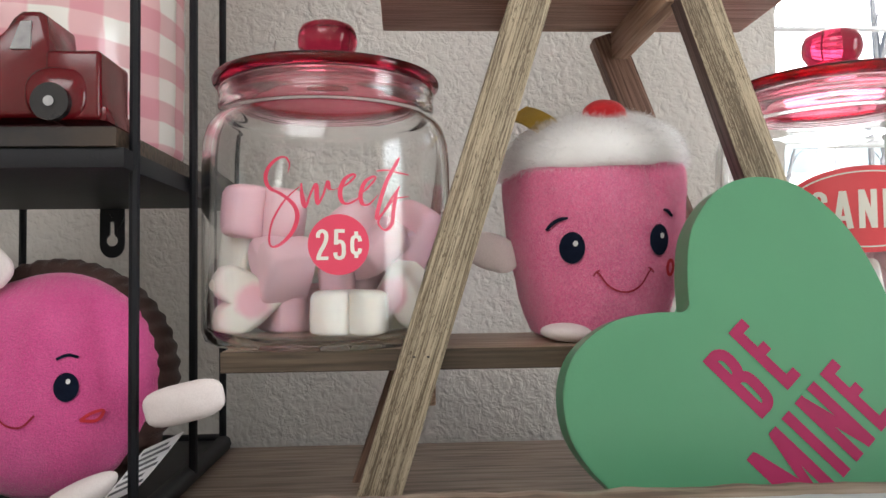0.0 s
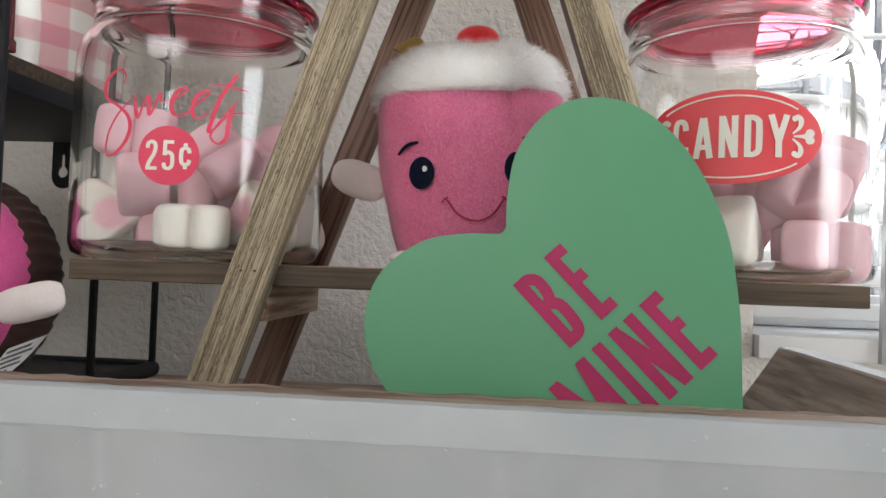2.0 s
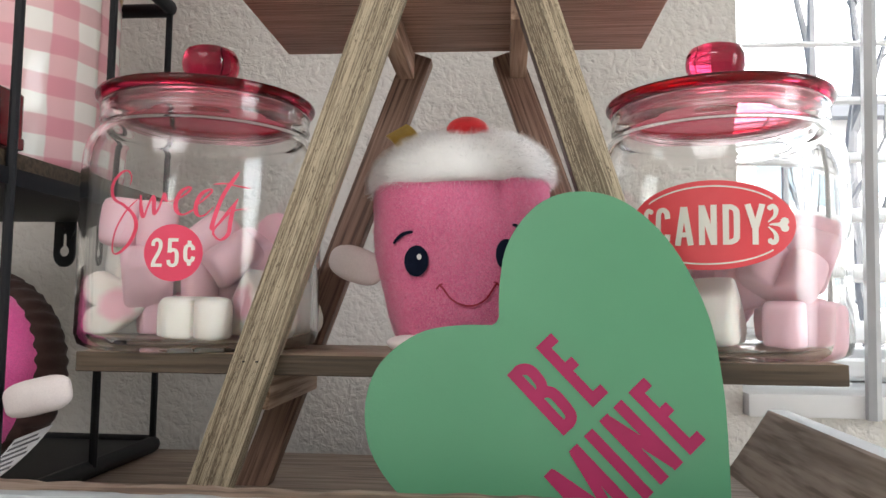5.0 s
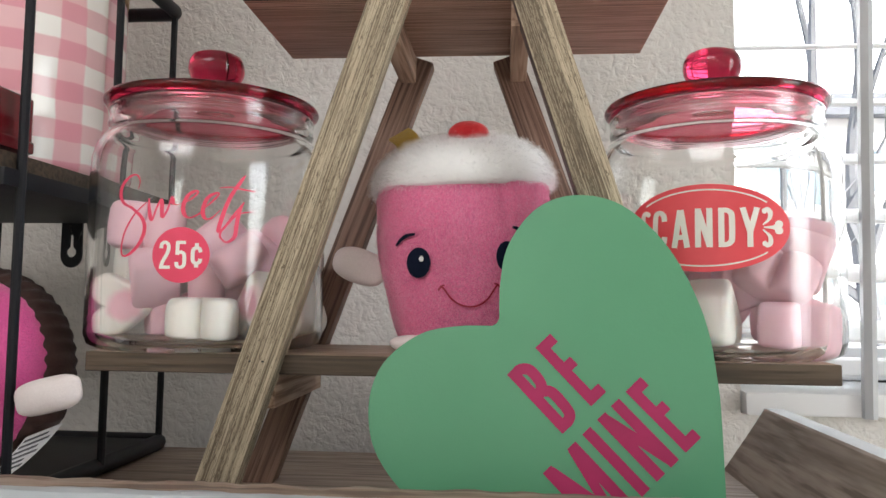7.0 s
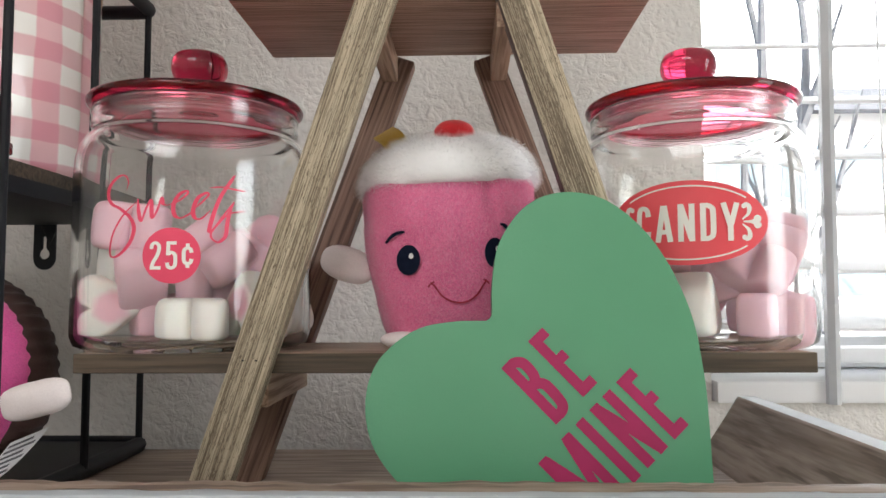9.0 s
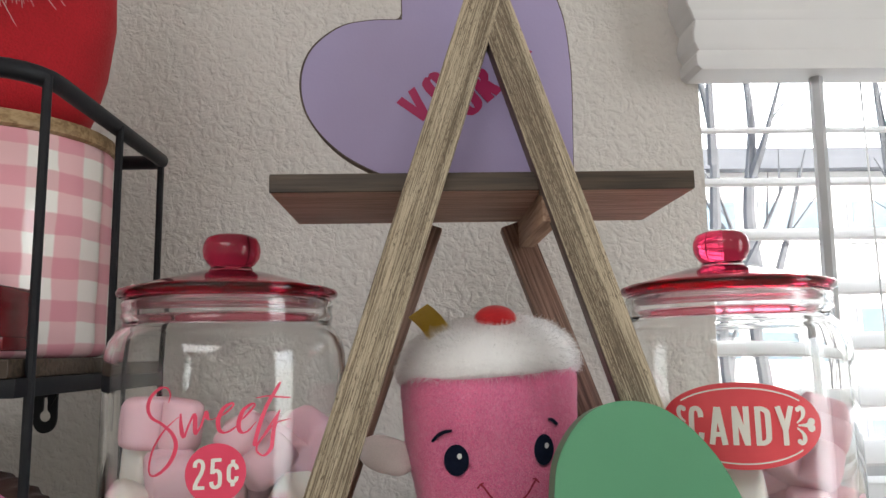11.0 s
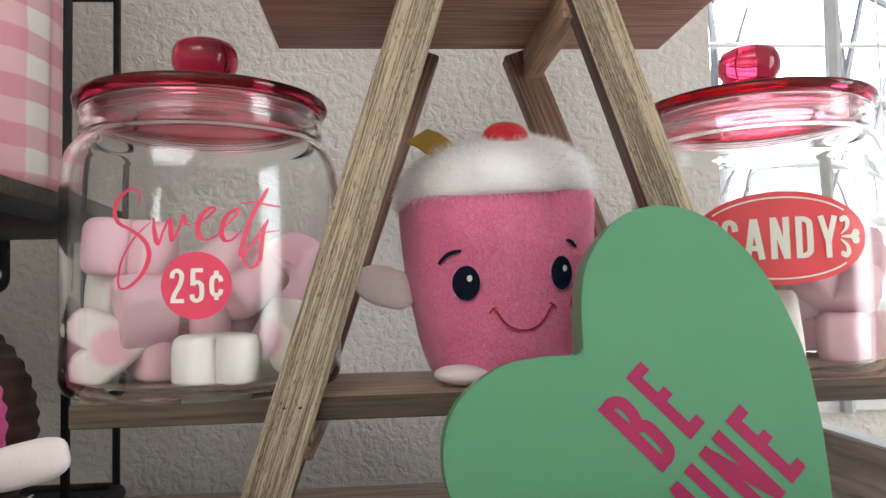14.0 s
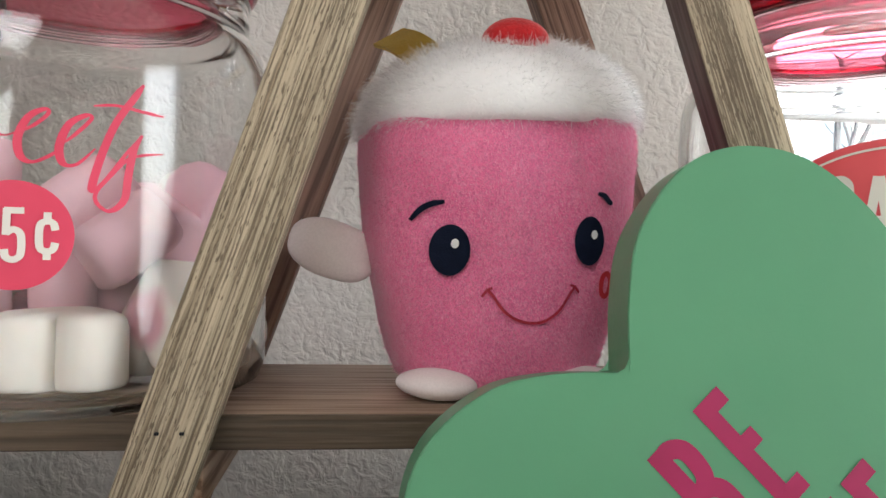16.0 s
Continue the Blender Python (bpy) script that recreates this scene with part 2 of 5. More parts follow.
PINK_VELOUR = cloth("pink_velour", (0.89, 0.19, 0.39), (0.94, 0.24, 0.44), 45.0, 0.7, 1500.0, 0.6, 0.9, 0.5)
HOT_PINK = cloth("hot_pink_velour", (0.78, 0.09, 0.33), (0.84, 0.13, 0.39), 40.0, 0.5, 1500.0, 0.5, 0.9, 0.15)
WHITE_FELT = cloth("white_felt", (0.86, 0.77, 0.76), (0.90, 0.83, 0.82), 60.0, 0.3, 1100.0, 0.15)
HAIR, _, hb = mottled("white_fur_strands", (0.93, 0.93, 0.93), (0.96, 0.96, 0.96), 90.0, 0.6)
hn = HAIR.node_tree
tr_node = hn.nodes.new("ShaderNodeBsdfTranslucent")
tr_node.inputs["Color"].default_value = (0.95, 0.95, 0.95, 1)
mix_node = hn.nodes.new("ShaderNodeMixShader")
mix_node.inputs["Fac"].default_value = 0.5
hn.links.new(hb.outputs[0], mix_node.inputs[1])
hn.links.new(tr_node.outputs[0], mix_node.inputs[2])
hn.links.new(mix_node.outputs[0], hn.nodes["Material Output"].inputs["Surface"])
NAP, nt, nb = material("pink_nap_strands", (0.85, 0.2, 0.4), 0.7)
geo = nt.nodes.new("ShaderNodeNewGeometry")
nt.links.new(ramp(nt, geo.outputs["Random Per Island"], [(0.0, (0.88, 0.17, 0.37)), (0.6, (0.96, 0.28, 0.50)), (1.0, (0.98, 0.52, 0.68))]), nb.inputs["Base Color"])
patch = ramp(nt, noise_out(nt, coords(nt, (1.0, 1.0, 0.7)), 130.0, 3.0, 0.6), [(0.42, (0, 0, 0)), (0.68, (0.6, 0.6, 0.6))])
nt.links.new(mixed(nt, patch, nb.inputs["Base Color"].links[0].from_socket, (0.97, 0.44, 0.62)), nb.inputs["Base Color"])
nap_glow = nt.nodes.new("ShaderNodeBsdfTranslucent")
nap_glow.inputs["Color"].default_value = (0.98, 0.55, 0.68, 1)
nap_mix = nt.nodes.new("ShaderNodeMixShader")
nap_mix.inputs["Fac"].default_value = 0.35
nt.links.new(nb.outputs[0], nap_mix.inputs[1])
nt.links.new(nap_glow.outputs[0], nap_mix.inputs[2])
nt.links.new(nap_mix.outputs[0], nt.nodes["Material Output"].inputs["Surface"])
YELLOW_FELT = cloth("mustard_felt", (0.46, 0.29, 0.015), (0.54, 0.35, 0.025), 60.0, 0.2, 900.0, 0.4)
RED_FELT = cloth("red_cherry_plush", (0.62, 0.018, 0.025), (0.72, 0.03, 0.035), 60.0, 0.4, 900.0, 0.5)
GNOME_RED = cloth("red_fleece", (0.38, 0.004, 0.011), (0.47, 0.007, 0.017), 25.0, 0.06, 700.0, 0.5)
BROWN_PLUSH = cloth("chocolate_plush", (0.050, 0.022, 0.017), (0.065, 0.028, 0.022), 40.0, 0.12, 900.0, 0.6)
NAVY_THREAD, _, _ = mottled("navy_embroidery", (0.004, 0.007, 0.020), (0.008, 0.013, 0.032), 200.0, 0.9, 0.5, 1500.0)
NAVY_THREAD.node_tree.nodes["Principled BSDF"].inputs["Specular IOR Level"].default_value = 0.15
CRIMSON_THREAD, _, _ = mottled("crimson_embroidery", (0.34, 0.010, 0.030), (0.44, 0.014, 0.04), 200.0, 0.6, 0.5, 1500.0)
WHITE_THREAD, _, _ = mottled("white_embroidery", (0.7, 0.7, 0.7), (0.8, 0.8, 0.8), 200.0, 0.6)
RED_THREAD, _, _ = mottled("red_embroidery", (0.60, 0.02, 0.035), (0.70, 0.03, 0.05), 200.0, 0.6)
SATIN, _, _ = mottled("white_satin_tag", (0.74, 0.74, 0.75), (0.82, 0.82, 0.83), 60.0, 0.45)
TAG_INK, _, _ = mottled("grey_tag_print", (0.10, 0.10, 0.11), (0.16, 0.16, 0.17), 60.0, 0.7)


def sugar(name, low, high):
    m, t, b = mottled(name, low, high, 35.0, 0.7, 0.25, 500.0)
    b.inputs["Subsurface Weight"].default_value = 0.25
    b.inputs["Subsurface Radius"].default_value = (0.006, 0.004, 0.003)
    return m


MALLOW_WHITE = sugar("white_marshmallow", (0.78, 0.74, 0.68), (0.85, 0.82, 0.76))
MALLOW_PINK = sugar("pink_marshmallow", (0.74, 0.46, 0.52), (0.80, 0.53, 0.59))
# white outside, a soft pink core in the middle of the heart
MALLOW_FILLED = sugar("filled_marshmallow", (0.76, 0.71, 0.64), (0.83, 0.79, 0.72))
ft = MALLOW_FILLED.node_tree
fs = ft.nodes.new("ShaderNodeSeparateXYZ")
fv = ft.nodes.new("ShaderNodeTexCoord").outputs["Object"]
ft.links.new(fv, fs.inputs[0])
off = math_node(ft, "SQRT", math_node(ft, "ADD", math_node(ft, "POWER", fs.outputs["X"], 2.0), math_node(ft, "POWER", fs.outputs["Z"], 2.0)))
off = math_node(ft, "ADD", off, math_node(ft, "MULTIPLY_ADD", noise_out(ft, fv, 120.0, 2.0), 0.006, -0.003))
fb = ft.nodes["Principled BSDF"]
ft.links.new(mixed(ft, ramp(ft, math_node(ft, "MULTIPLY", off, 50.0), [(0.36, (1, 1, 1)), (0.62, (0, 0, 0))]), fb.inputs["Base Color"].links[0].from_socket, (0.80, 0.46, 0.52)), fb.inputs["Base Color"])

# gingham glaze round a canister: bands by angle and height
GINGHAM, gt, gb = material("pink_gingham_glaze", (0.8, 0.7, 0.7), 0.12)
gv = gt.nodes.new("ShaderNodeTexCoord")
gs = gt.nodes.new("ShaderNodeSeparateXYZ")
gt.links.new(gv.outputs["Object"], gs.inputs[0])


ang = math_node(gt, "ARCTAN2", gs.outputs["Y"], gs.outputs["X"])
wob = math_node(gt, "MULTIPLY", noise_out(gt, gv.outputs["Object"], 30.0, 2.0), 0.16)
col_band = math_node(gt, "FRACT", math_node(gt, "ADD", math_node(gt, "MULTIPLY_ADD", ang, 13 / (2 * math.pi), 0.13), wob))
row_band = math_node(gt, "FRACT", math_node(gt, "ADD", math_node(gt, "MULTIPLY_ADD", gs.outputs["Z"], 1 / 0.0269, 0.426), wob))
on_c = ramp(gt, col_band, [(0.0, (0, 0, 0)), (0.03, (1, 1, 1)), (0.48, (1, 1, 1)), (0.52, (0, 0, 0))])
on_r = ramp(gt, row_band, [(0.0, (0, 0, 0)), (0.03, (1, 1, 1)), (0.48, (1, 1, 1)), (0.52, (0, 0, 0))])
gc = mixed(gt, math_node(gt, "MULTIPLY", on_c, 0.62), (0.88, 0.85, 0.80), (0.78, 0.29, 0.36))
gc = mixed(gt, math_node(gt, "MULTIPLY", on_r, 0.55), gc, (0.68, 0.20, 0.27))
gt.links.new(gc, gb.inputs["Base Color"])

# outside
SNOW, _, _ = mottled("bright_ground", (0.62, 0.62, 0.62), (0.78, 0.78, 0.78), 0.6, 0.9)
SIDING, _, _ = mottled("pale_siding", (0.62, 0.64, 0.66), (0.72, 0.73, 0.74), 1.2, 0.8)
ROOF, _, _ = mottled("grey_shingle", (0.10, 0.11, 0.13), (0.18, 0.19, 0.21), 3.0, 0.9)
DARK_PANE, _, _ = mottled("dark_window_pane", (0.16, 0.23, 0.29), (0.24, 0.33, 0.40), 1.0, 0.1)
BARK, _, _ = mottled("grey_bark", (0.11, 0.12, 0.135), (0.17, 0.18, 0.20), 8.0, 0.95, 0.6, 30.0)
STRIPE_RED, _, _ = mottled("red_canvas", (0.55, 0.05, 0.07), (0.64, 0.08, 0.10), 6.0, 0.8)
STRIPE_WHITE, _, _ = mottled("white_canvas", (0.72, 0.72, 0.72), (0.80, 0.80, 0.80), 6.0, 0.8)
# the floor is unseen; its pale tone is chosen to bounce light up
FLOOR = wood("floor_boards", "y", (0.44, 0.37, 0.29), (0.58, 0.51, 0.43), (0.66, 0.60, 0.52), 0.4, 0.15, 0.2)
CEILING, _, _ = mottled("ceiling_paint", (0.70, 0.69, 0.67), (0.77, 0.76, 0.74), 3.0, 0.9, 0.4, 80.0)
ROOM_PAINT, _, _ = mottled("room_paint", (0.66, 0.63, 0.59), (0.72, 0.69, 0.65), 2.0, 0.85, 0.4, 90.0)
PANE = glass("window_pane_glass", (1, 1, 1), 0.0, 1.45)


# ---- builders ----
def origin_of(ob):
    v = Vector((0, 0, 0))
    while ob:
        v += ob.location
        ob = ob.parent
    return v


def thing(name, at, label, category, group="", kind=""):
    ob = new(name)
    ob.empty_display_size = 0.02
    ob.location = at
    return tagged(ob, label, category, group, kind)


def mesh_of(name, bm, mat, smooth=True, sharp=38):
    me = bpy.data.meshes.new(name)
    bmesh.ops.recalc_face_normals(bm, faces=bm.faces)
    bm.to_mesh(me)
    bm.free()
    for m in mat if isinstance(mat, (list, tuple)) else [mat]:
        me.materials.append(m)
    if smooth:
        me.shade_smooth()
        me.set_sharp_from_angle(angle=radians(sharp))
    return me


def part(name, bm, mat, parent, label="", m=None, smooth=True, sharp=38):
    """bm in world places, or in its own with the pose m; linked as one mesh under parent."""
    ob = new(name, mesh_of(name, bm, mat, smooth, sharp))
    ob.parent = parent
    ob.matrix_basis = Matrix.Translation(-origin_of(parent)) @ (m or Matrix.Identity(4))
    return tagged(ob, label)


def single(name, bm, mat, label, category, kind="", group="", at=(0, 0, 0), smooth=True, sharp=38):
    """One mesh that is a thing of its own; bm in world places, at: its base."""
    bmesh.ops.translate(bm, verts=bm.verts, vec=-Vector(at))
    ob = new(name, mesh_of(name, bm, mat, smooth, sharp))
    ob.location = at
    return tagged(ob, label, category, group, kind)


def box(x0, x1, y0, y1, z0, z1, bevel=0.0, seg=2, bm=None):
    bm = bm or bmesh.new()
    made = bmesh.ops.create_cube(bm, size=1.0)["verts"]
    for v in made:
        v.co = Vector((x0 + (v.co.x + 0.5) * (x1 - x0), y0 + (v.co.y + 0.5) * (y1 - y0), z0 + (v.co.z + 0.5) * (z1 - z0)))
    if bevel:
        edges = list({e for v in made for e in v.link_edges})
        bmesh.ops.bevel(bm, geom=edges, offset=bevel, segments=seg, profile=0.6, affect="EDGES")
    return bm


def loft(rings, close=True, caps=True, bm=None):
    """Skin over rings of points, each ring a closed loop."""
    bm = bm or bmesh.new()
    rows = [[bm.verts.new(p) for p in ring] for ring in rings]
    n = len(rows[0])
    for a, b in zip(rows, rows[1:]):
        for i in range(n if close else n - 1):
            bm.faces.new((a[i], a[(i + 1) % n], b[(i + 1) % n], b[i]))
    if caps:
        bm.faces.new(rows[0][::-1])
        bm.faces.new(rows[-1])
    return bm


def lathe(profile, cx, cy, seg=72, bm=None):
    """Turned body from (radius, z) pairs; ends at radius 0 are closed by a point."""
    bm = bm or bmesh.new()
    rows = []
    for r, z in profile:
        if r < 1e-6:
            rows.append([bm.verts.new((cx, cy, z))])
        else:
            rows.append([bm.verts.new((cx + r * math.cos(2 * math.pi * i / seg), cy + r * math.sin(2 * math.pi * i / seg), z)) for i in range(seg)])
    for a, b in zip(rows, rows[1:]):
        for i in range(seg):
            j = (i + 1) % seg
            if len(a) == 1 and len(b) == 1:
                continue
            if len(a) == 1:
                bm.faces.new((a[0], b[i], b[j]))
            elif len(b) == 1:
                bm.faces.new((a[i], b[0], a[j]))
            else:
                bm.faces.new((a[i], b[i], b[j], a[j]))
    return bm


def spline(points, steps=6):
    """A smooth line through points (any dimension)."""
    pts = [Vector(p) for p in points]
    pts = [2 * pts[0] - pts[1]] + pts + [2 * pts[-1] - pts[-2]]
    out = []
    for i in range(1, len(pts) - 2):
        a, b, c, d = pts[i - 1:i + 3]
        for k in range(steps):
            t = k / steps
            out.append(0.5 * (2 * b + (c - a) * t + (2 * a - 5 * b + 4 * c - d) * t * t + (3 * b - a - 3 * c + d) * t ** 3))
    out.append(pts[-2])
    return out


def tube(points, radius, seg=10, bm=None):
    """A round bar along points."""
    pts = [Vector(p) for p in points]
    rings = []
    side = None
    for i, p in enumerate(pts):
        d = (pts[min(i + 1, len(pts) - 1)] - pts[max(i - 1, 0)]).normalized()
        if side is None:
            side = d.cross(Vector((0, 0, 1)) if abs(d.z) < 0.9 else Vector((1, 0, 0))).normalized()
        side = (side - d * side.dot(d)).normalized()
        up = d.cross(side)
        r = radius[i] if isinstance(radius, (list, tuple)) else radius
        rings.append([p + r * (math.cos(a) * side + math.sin(a) * up) for a in (2 * math.pi * k / seg for k in range(seg))])
    return loft(rings, bm=bm)


def prism(outline, y0, y1, bevel=0.0):
    """A flat outline in x and z, given depth from y0 to y1."""
    bm = bmesh.new()
    loft([[(x, y0, z) for x, z in outline], [(x, y1, z) for x, z in outline]], bm=bm)
    if bevel:
        caps = [f for f in bm.faces if len(f.verts) > 8]
        edges = list({e for f in caps for e in f.edges})
        bmesh.ops.bevel(bm, geom=edges, offset=bevel, segments=2, profile=0.6, affect="EDGES")
    return bm


def ribbon(points, widths, bm=None):
    """A flat stroke in x and y along points."""
    bm = bm or bmesh.new()
    pts = [Vector(p) for p in points]
    rows = []
    for i, p in enumerate(pts):
        d = (pts[min(i + 1, len(pts) - 1)] - pts[max(i - 1, 0)])
        d = d.normalized() if d.length > 1e-9 else Vector((1, 0))
        n = Vector((-d.y, d.x))
        w = widths[i] if isinstance(widths, (list, tuple)) else widths
        rows.append((bm.verts.new((*(p + n * w / 2), 0)), bm.verts.new((*(p - n * w / 2), 0))))
    for (a, b), (c, d) in zip(rows, rows[1:]):
        bm.faces.new((a, b, d, c))
    return bm


def disc_grid(rx, ry, cx=0.0, cy=0.0, rings=6, seg=48, bm=None):
    """A flat oval in x and y, finely divided."""
    bm = bm or bmesh.new()
    rows = [[bm.verts.new((cx, cy, 0))]] + [[bm.verts.new((cx + rx * k / rings * math.cos(2 * math.pi * i / seg), cy + ry * k / rings * math.sin(2 * math.pi * i / seg), 0)) for i in range(seg)] for k in range(1, rings + 1)]
    for a, b in zip(rows, rows[1:]):
        for i in range(seg):
            j = (i + 1) % seg
            bm.faces.new((a[0], b[i], b[j]) if len(a) == 1 else (a[i], b[i], b[j], a[j]))
    return bm


def wrap(bm, cx, cy, radius, face, z, lift):
    """Bends a flat print round an upright drum: x becomes arc, y height; face: the angle it looks to (degrees)."""
    for v in bm.verts:
        a = radians(face) + v.co.x / radius
        r = radius + lift + v.co.z
        v.co = Vector((cx + r * math.cos(a), cy + r * math.sin(a), z + v.co.y))
    return bm


def put_flat(bm, x, y, z, turn=0.0):
    """Stands a flat print upright, facing -y, with its origin at the place, turned anticlockwise."""
    c, s = math.cos(radians(turn)), math.sin(radians(turn))
    for v in bm.verts:
        v.co = Vector((x + v.co.x * c - v.co.y * s, y - v.co.z, z + v.co.x * s + v.co.y * c))
    return bm


# ---- room ----
WALL_Y, DECK_Z = 0.285, 0.060
WIN_X0, WIN_X1, WIN_Z0, WIN_Z1 = 0.237, 1.25, 0.105, 0.62
ROOM_W, ROOM_E, ROOM_S, FLOOR_Z, CEIL_Z = -1.9, 2.6, -2.8, -0.85, 1.55
bm = box(ROOM_W, WIN_X0, WALL_Y, WALL_Y + 0.14, FLOOR_Z, CEIL_Z)
box(WIN_X1, ROOM_E, WALL_Y, WALL_Y + 0.14, FLOOR_Z, CEIL_Z, bm=bm)
box(WIN_X0, WIN_X1, WALL_Y, WALL_Y + 0.14, FLOOR_Z, WIN_Z0 - 0.02, bm=bm)
box(WIN_X0, WIN_X1, WALL_Y, WALL_Y + 0.14, WIN_Z1, CEIL_Z, bm=bm)
single("wall_north", bm, PLASTER, "greige wall with heavy knockdown plaster texture", "wall", "structure", smooth=False)
single("wall_west", box(ROOM_W - 0.12, ROOM_W, ROOM_S, WALL_Y + 0.14, FLOOR_Z, CEIL_Z), ROOM_PAINT, "plain greige side wall", "wall", "structure", smooth=False)
single("wall_south", box(ROOM_W - 0.12, ROOM_E + 0.12, ROOM_S - 0.12, ROOM_S, FLOOR_Z, CEIL_Z), ROOM_PAINT, "plain greige wall behind the display", "wall", "structure", smooth=False)
bm = box(ROOM_E, ROOM_E + 0.12, ROOM_S, -1.75, FLOOR_Z, CEIL_Z)
box(ROOM_E, ROOM_E + 0.12, -0.55, WALL_Y + 0.14, FLOOR_Z, CEIL_Z, bm=bm)
box(ROOM_E, ROOM_E + 0.12, -1.75, -0.55, FLOOR_Z, -0.8, bm=bm)
box(ROOM_E, ROOM_E + 0.12, -1.75, -0.55, 1.3, CEIL_Z, bm=bm)
single("wall_east", bm, ROOM_PAINT, "plain greige wall with a tall window opening", "wall", "structure", smooth=False)
single("floor", box(ROOM_W - 0.12, ROOM_E + 0.12, ROOM_S - 0.12, WALL_Y + 0.14, FLOOR_Z - 0.1, FLOOR_Z), FLOOR, "unseen board floor of the room, pale for bounce light", "floor", "structure", smooth=False)
single("ceiling", box(ROOM_W - 0.12, ROOM_E + 0.12, ROOM_S - 0.12, WALL_Y + 0.14, CEIL_Z, CEIL_Z + 0.1), CEILING, "off-white ceiling", "ceiling", "structure", smooth=False)

lamp = thing("ceiling_light", (-0.70, -2.05, CEIL_Z), "square warm ceiling light with white frame", "ceiling light")
for x0, x1, y0, y1 in ((-1.44, -1.41, -2.79, -1.31), (0.01, 0.04, -2.79, -1.31), (-1.41, 0.01, -2.79, -2.76), (-1.41, 0.01, -1.34, -1.31)):
    part("frame", box(x0, x1, y0, y1, CEIL_Z - 0.06, CEIL_Z - 0.001, 0.003), TRIM_WHITE, lamp)

# window in the display wall
win = thing("window_1", (0.74, 0.40, WIN_Z0), "white framed window behind horizontal blinds", "window", kind="structure")
part("window_sill", box(WIN_X0 + 0.001, WIN_X1 - 0.001, WALL_Y - 0.012, WALL_Y + 0.138, WIN_Z0 - 0.02, WIN_Z0, 0.003), TRIM_WHITE, win)
for x0, x1, z0, z1 in ((WIN_X0, WIN_X0 + 0.03, WIN_Z0, WIN_Z1), (WIN_X1 - 0.03, WIN_X1, WIN_Z0, WIN_Z1), (WIN_X0 + 0.03, WIN_X1 - 0.03, WIN_Z0, WIN_Z0 + 0.035), (WIN_X0 + 0.03, WIN_X1 - 0.03, WIN_Z1 - 0.03, WIN_Z1), (0.73, 0.765, WIN_Z0 + 0.035, WIN_Z1 - 0.03)):
    part("window_frame", box(x0 + 0.001, x1 - 0.001, 0.385, 0.42, z0 + 0.001, z1 - 0.001, 0.003), TRIM_WHITE, win)
for x0, x1 in ((WIN_X0 + 0.031, 0.729), (0.766, WIN_X1 - 0.031)):
    ob = part("pane", box(x0, x1, 0.402, 0.405, WIN_Z0 + 0.036, WIN_Z1 - 0.031), PANE, win, "clear glass pane", smooth=False)
    ob.visible_shadow = False

win2 = thing("window_2", (ROOM_E, -1.15, -0.8), "tall white framed side window", "window", kind="structure")
for y0, y1, z0, z1 in ((-1.75, -1.70, -0.8, 1.3), (-0.60, -0.55, -0.8, 1.3), (-1.70, -0.60, -0.8, -0.74), (-1.70, -0.60, 1.25, 1.3), (-1.70, -0.60, 0.23, 0.27)):
    part("window_frame", box(ROOM_E + 0.02, ROOM_E + 0.07, y0 + 0.001, y1 - 0.001, z0 + 0.001, z1 - 0.001, 0.004), TRIM_WHITE, win2)

# moulded valance over the blind
VAL = [(0.5150, 0.2250, 0.262), (0.5190, 0.2200, 0.254), (0.5280, 0.2195, 0.250), (0.5310, 0.2215, 0.253), (0.5330, 0.2225, 0.256), (0.5350, 0.2215, 0.251), (0.5400, 0.2185, 0.246),
       (0.5500, 0.2180, 0.244), (0.5580, 0.2200, 0.247), (0.5620, 0.2205, 0.250), (0.5640, 0.2190, 0.245), (0.5700, 0.2170, 0.242), (0.5730, 0.2160, 0.243), (0.5760, 0.2140, 0.238),
       (0.5880, 0.2115, 0.233), (0.6000, 0.2120, 0.232), (0.6090, 0.2150, 0.234), (0.6140, 0.2190, 0.240), (0.6150, 0.2230, 0.250)]
rows = []
for z, x, y in VAL:
    y = 0.2430 + 0.16 * (y - 0.2405)
    rows.append([(x, WALL_Y - 0.0005, z), (x + 0.0006, y + 0.0015, z), (x + 0.0020, y, z), (1.30, y, z), (1.30, WALL_Y - 0.0005, z)])
single("valance", loft(rows), TRIM_WHITE, "white moulded window valance with scrolled end", "valance", "structure", sharp=22)

# blind: horizontal slats, cords, wand
blind = thing("window_blind", (0.74, 0.322, 0.50), "white horizontal slat blind with open slats", "blind")
slat_me = None
for k in range(9):
    z = 0.5851 - 0.0535 * k
    if slat_me is None:
        rows = []
        for x in (WIN_X0 + 0.006, WIN_X1 - 0.006):
            top = [(x, -0.025 + 0.05 * i / 6, 0.0015 + 0.0022 * math.sin(math.pi * i / 6)) for i in range(7)]
            rows.append(top + [(x, y, h - 0.003) for _, y, h in top[::-1]])
        slat_me = mesh_of("slat", loft(rows), SLAT_WHITE, True, 40)
    ob = new("slat", slat_me)
    ob.parent = blind
    ob.matrix_basis = Matrix.Translation(-Vector(blind.location)) @ pose(0, 0.322, z, 19)
for x in (0.405, 0.70, 1.05):
    part("cord", tube([(x, 0.296, 0.56), (x, 0.296, 0.13)], 0.0009, 6), SLAT_WHITE, blind)
part("bottom_rail", box(WIN_X0 + 0.006, WIN_X1 - 0.006, 0.302, 0.342, 0.118, 0.132, 0.003), SLAT_WHITE, blind)
WAND, _, _ = mottled("translucent_grey_wand", (0.42, 0.44, 0.46), (0.50, 0.52, 0.54), 20.0, 0.25)
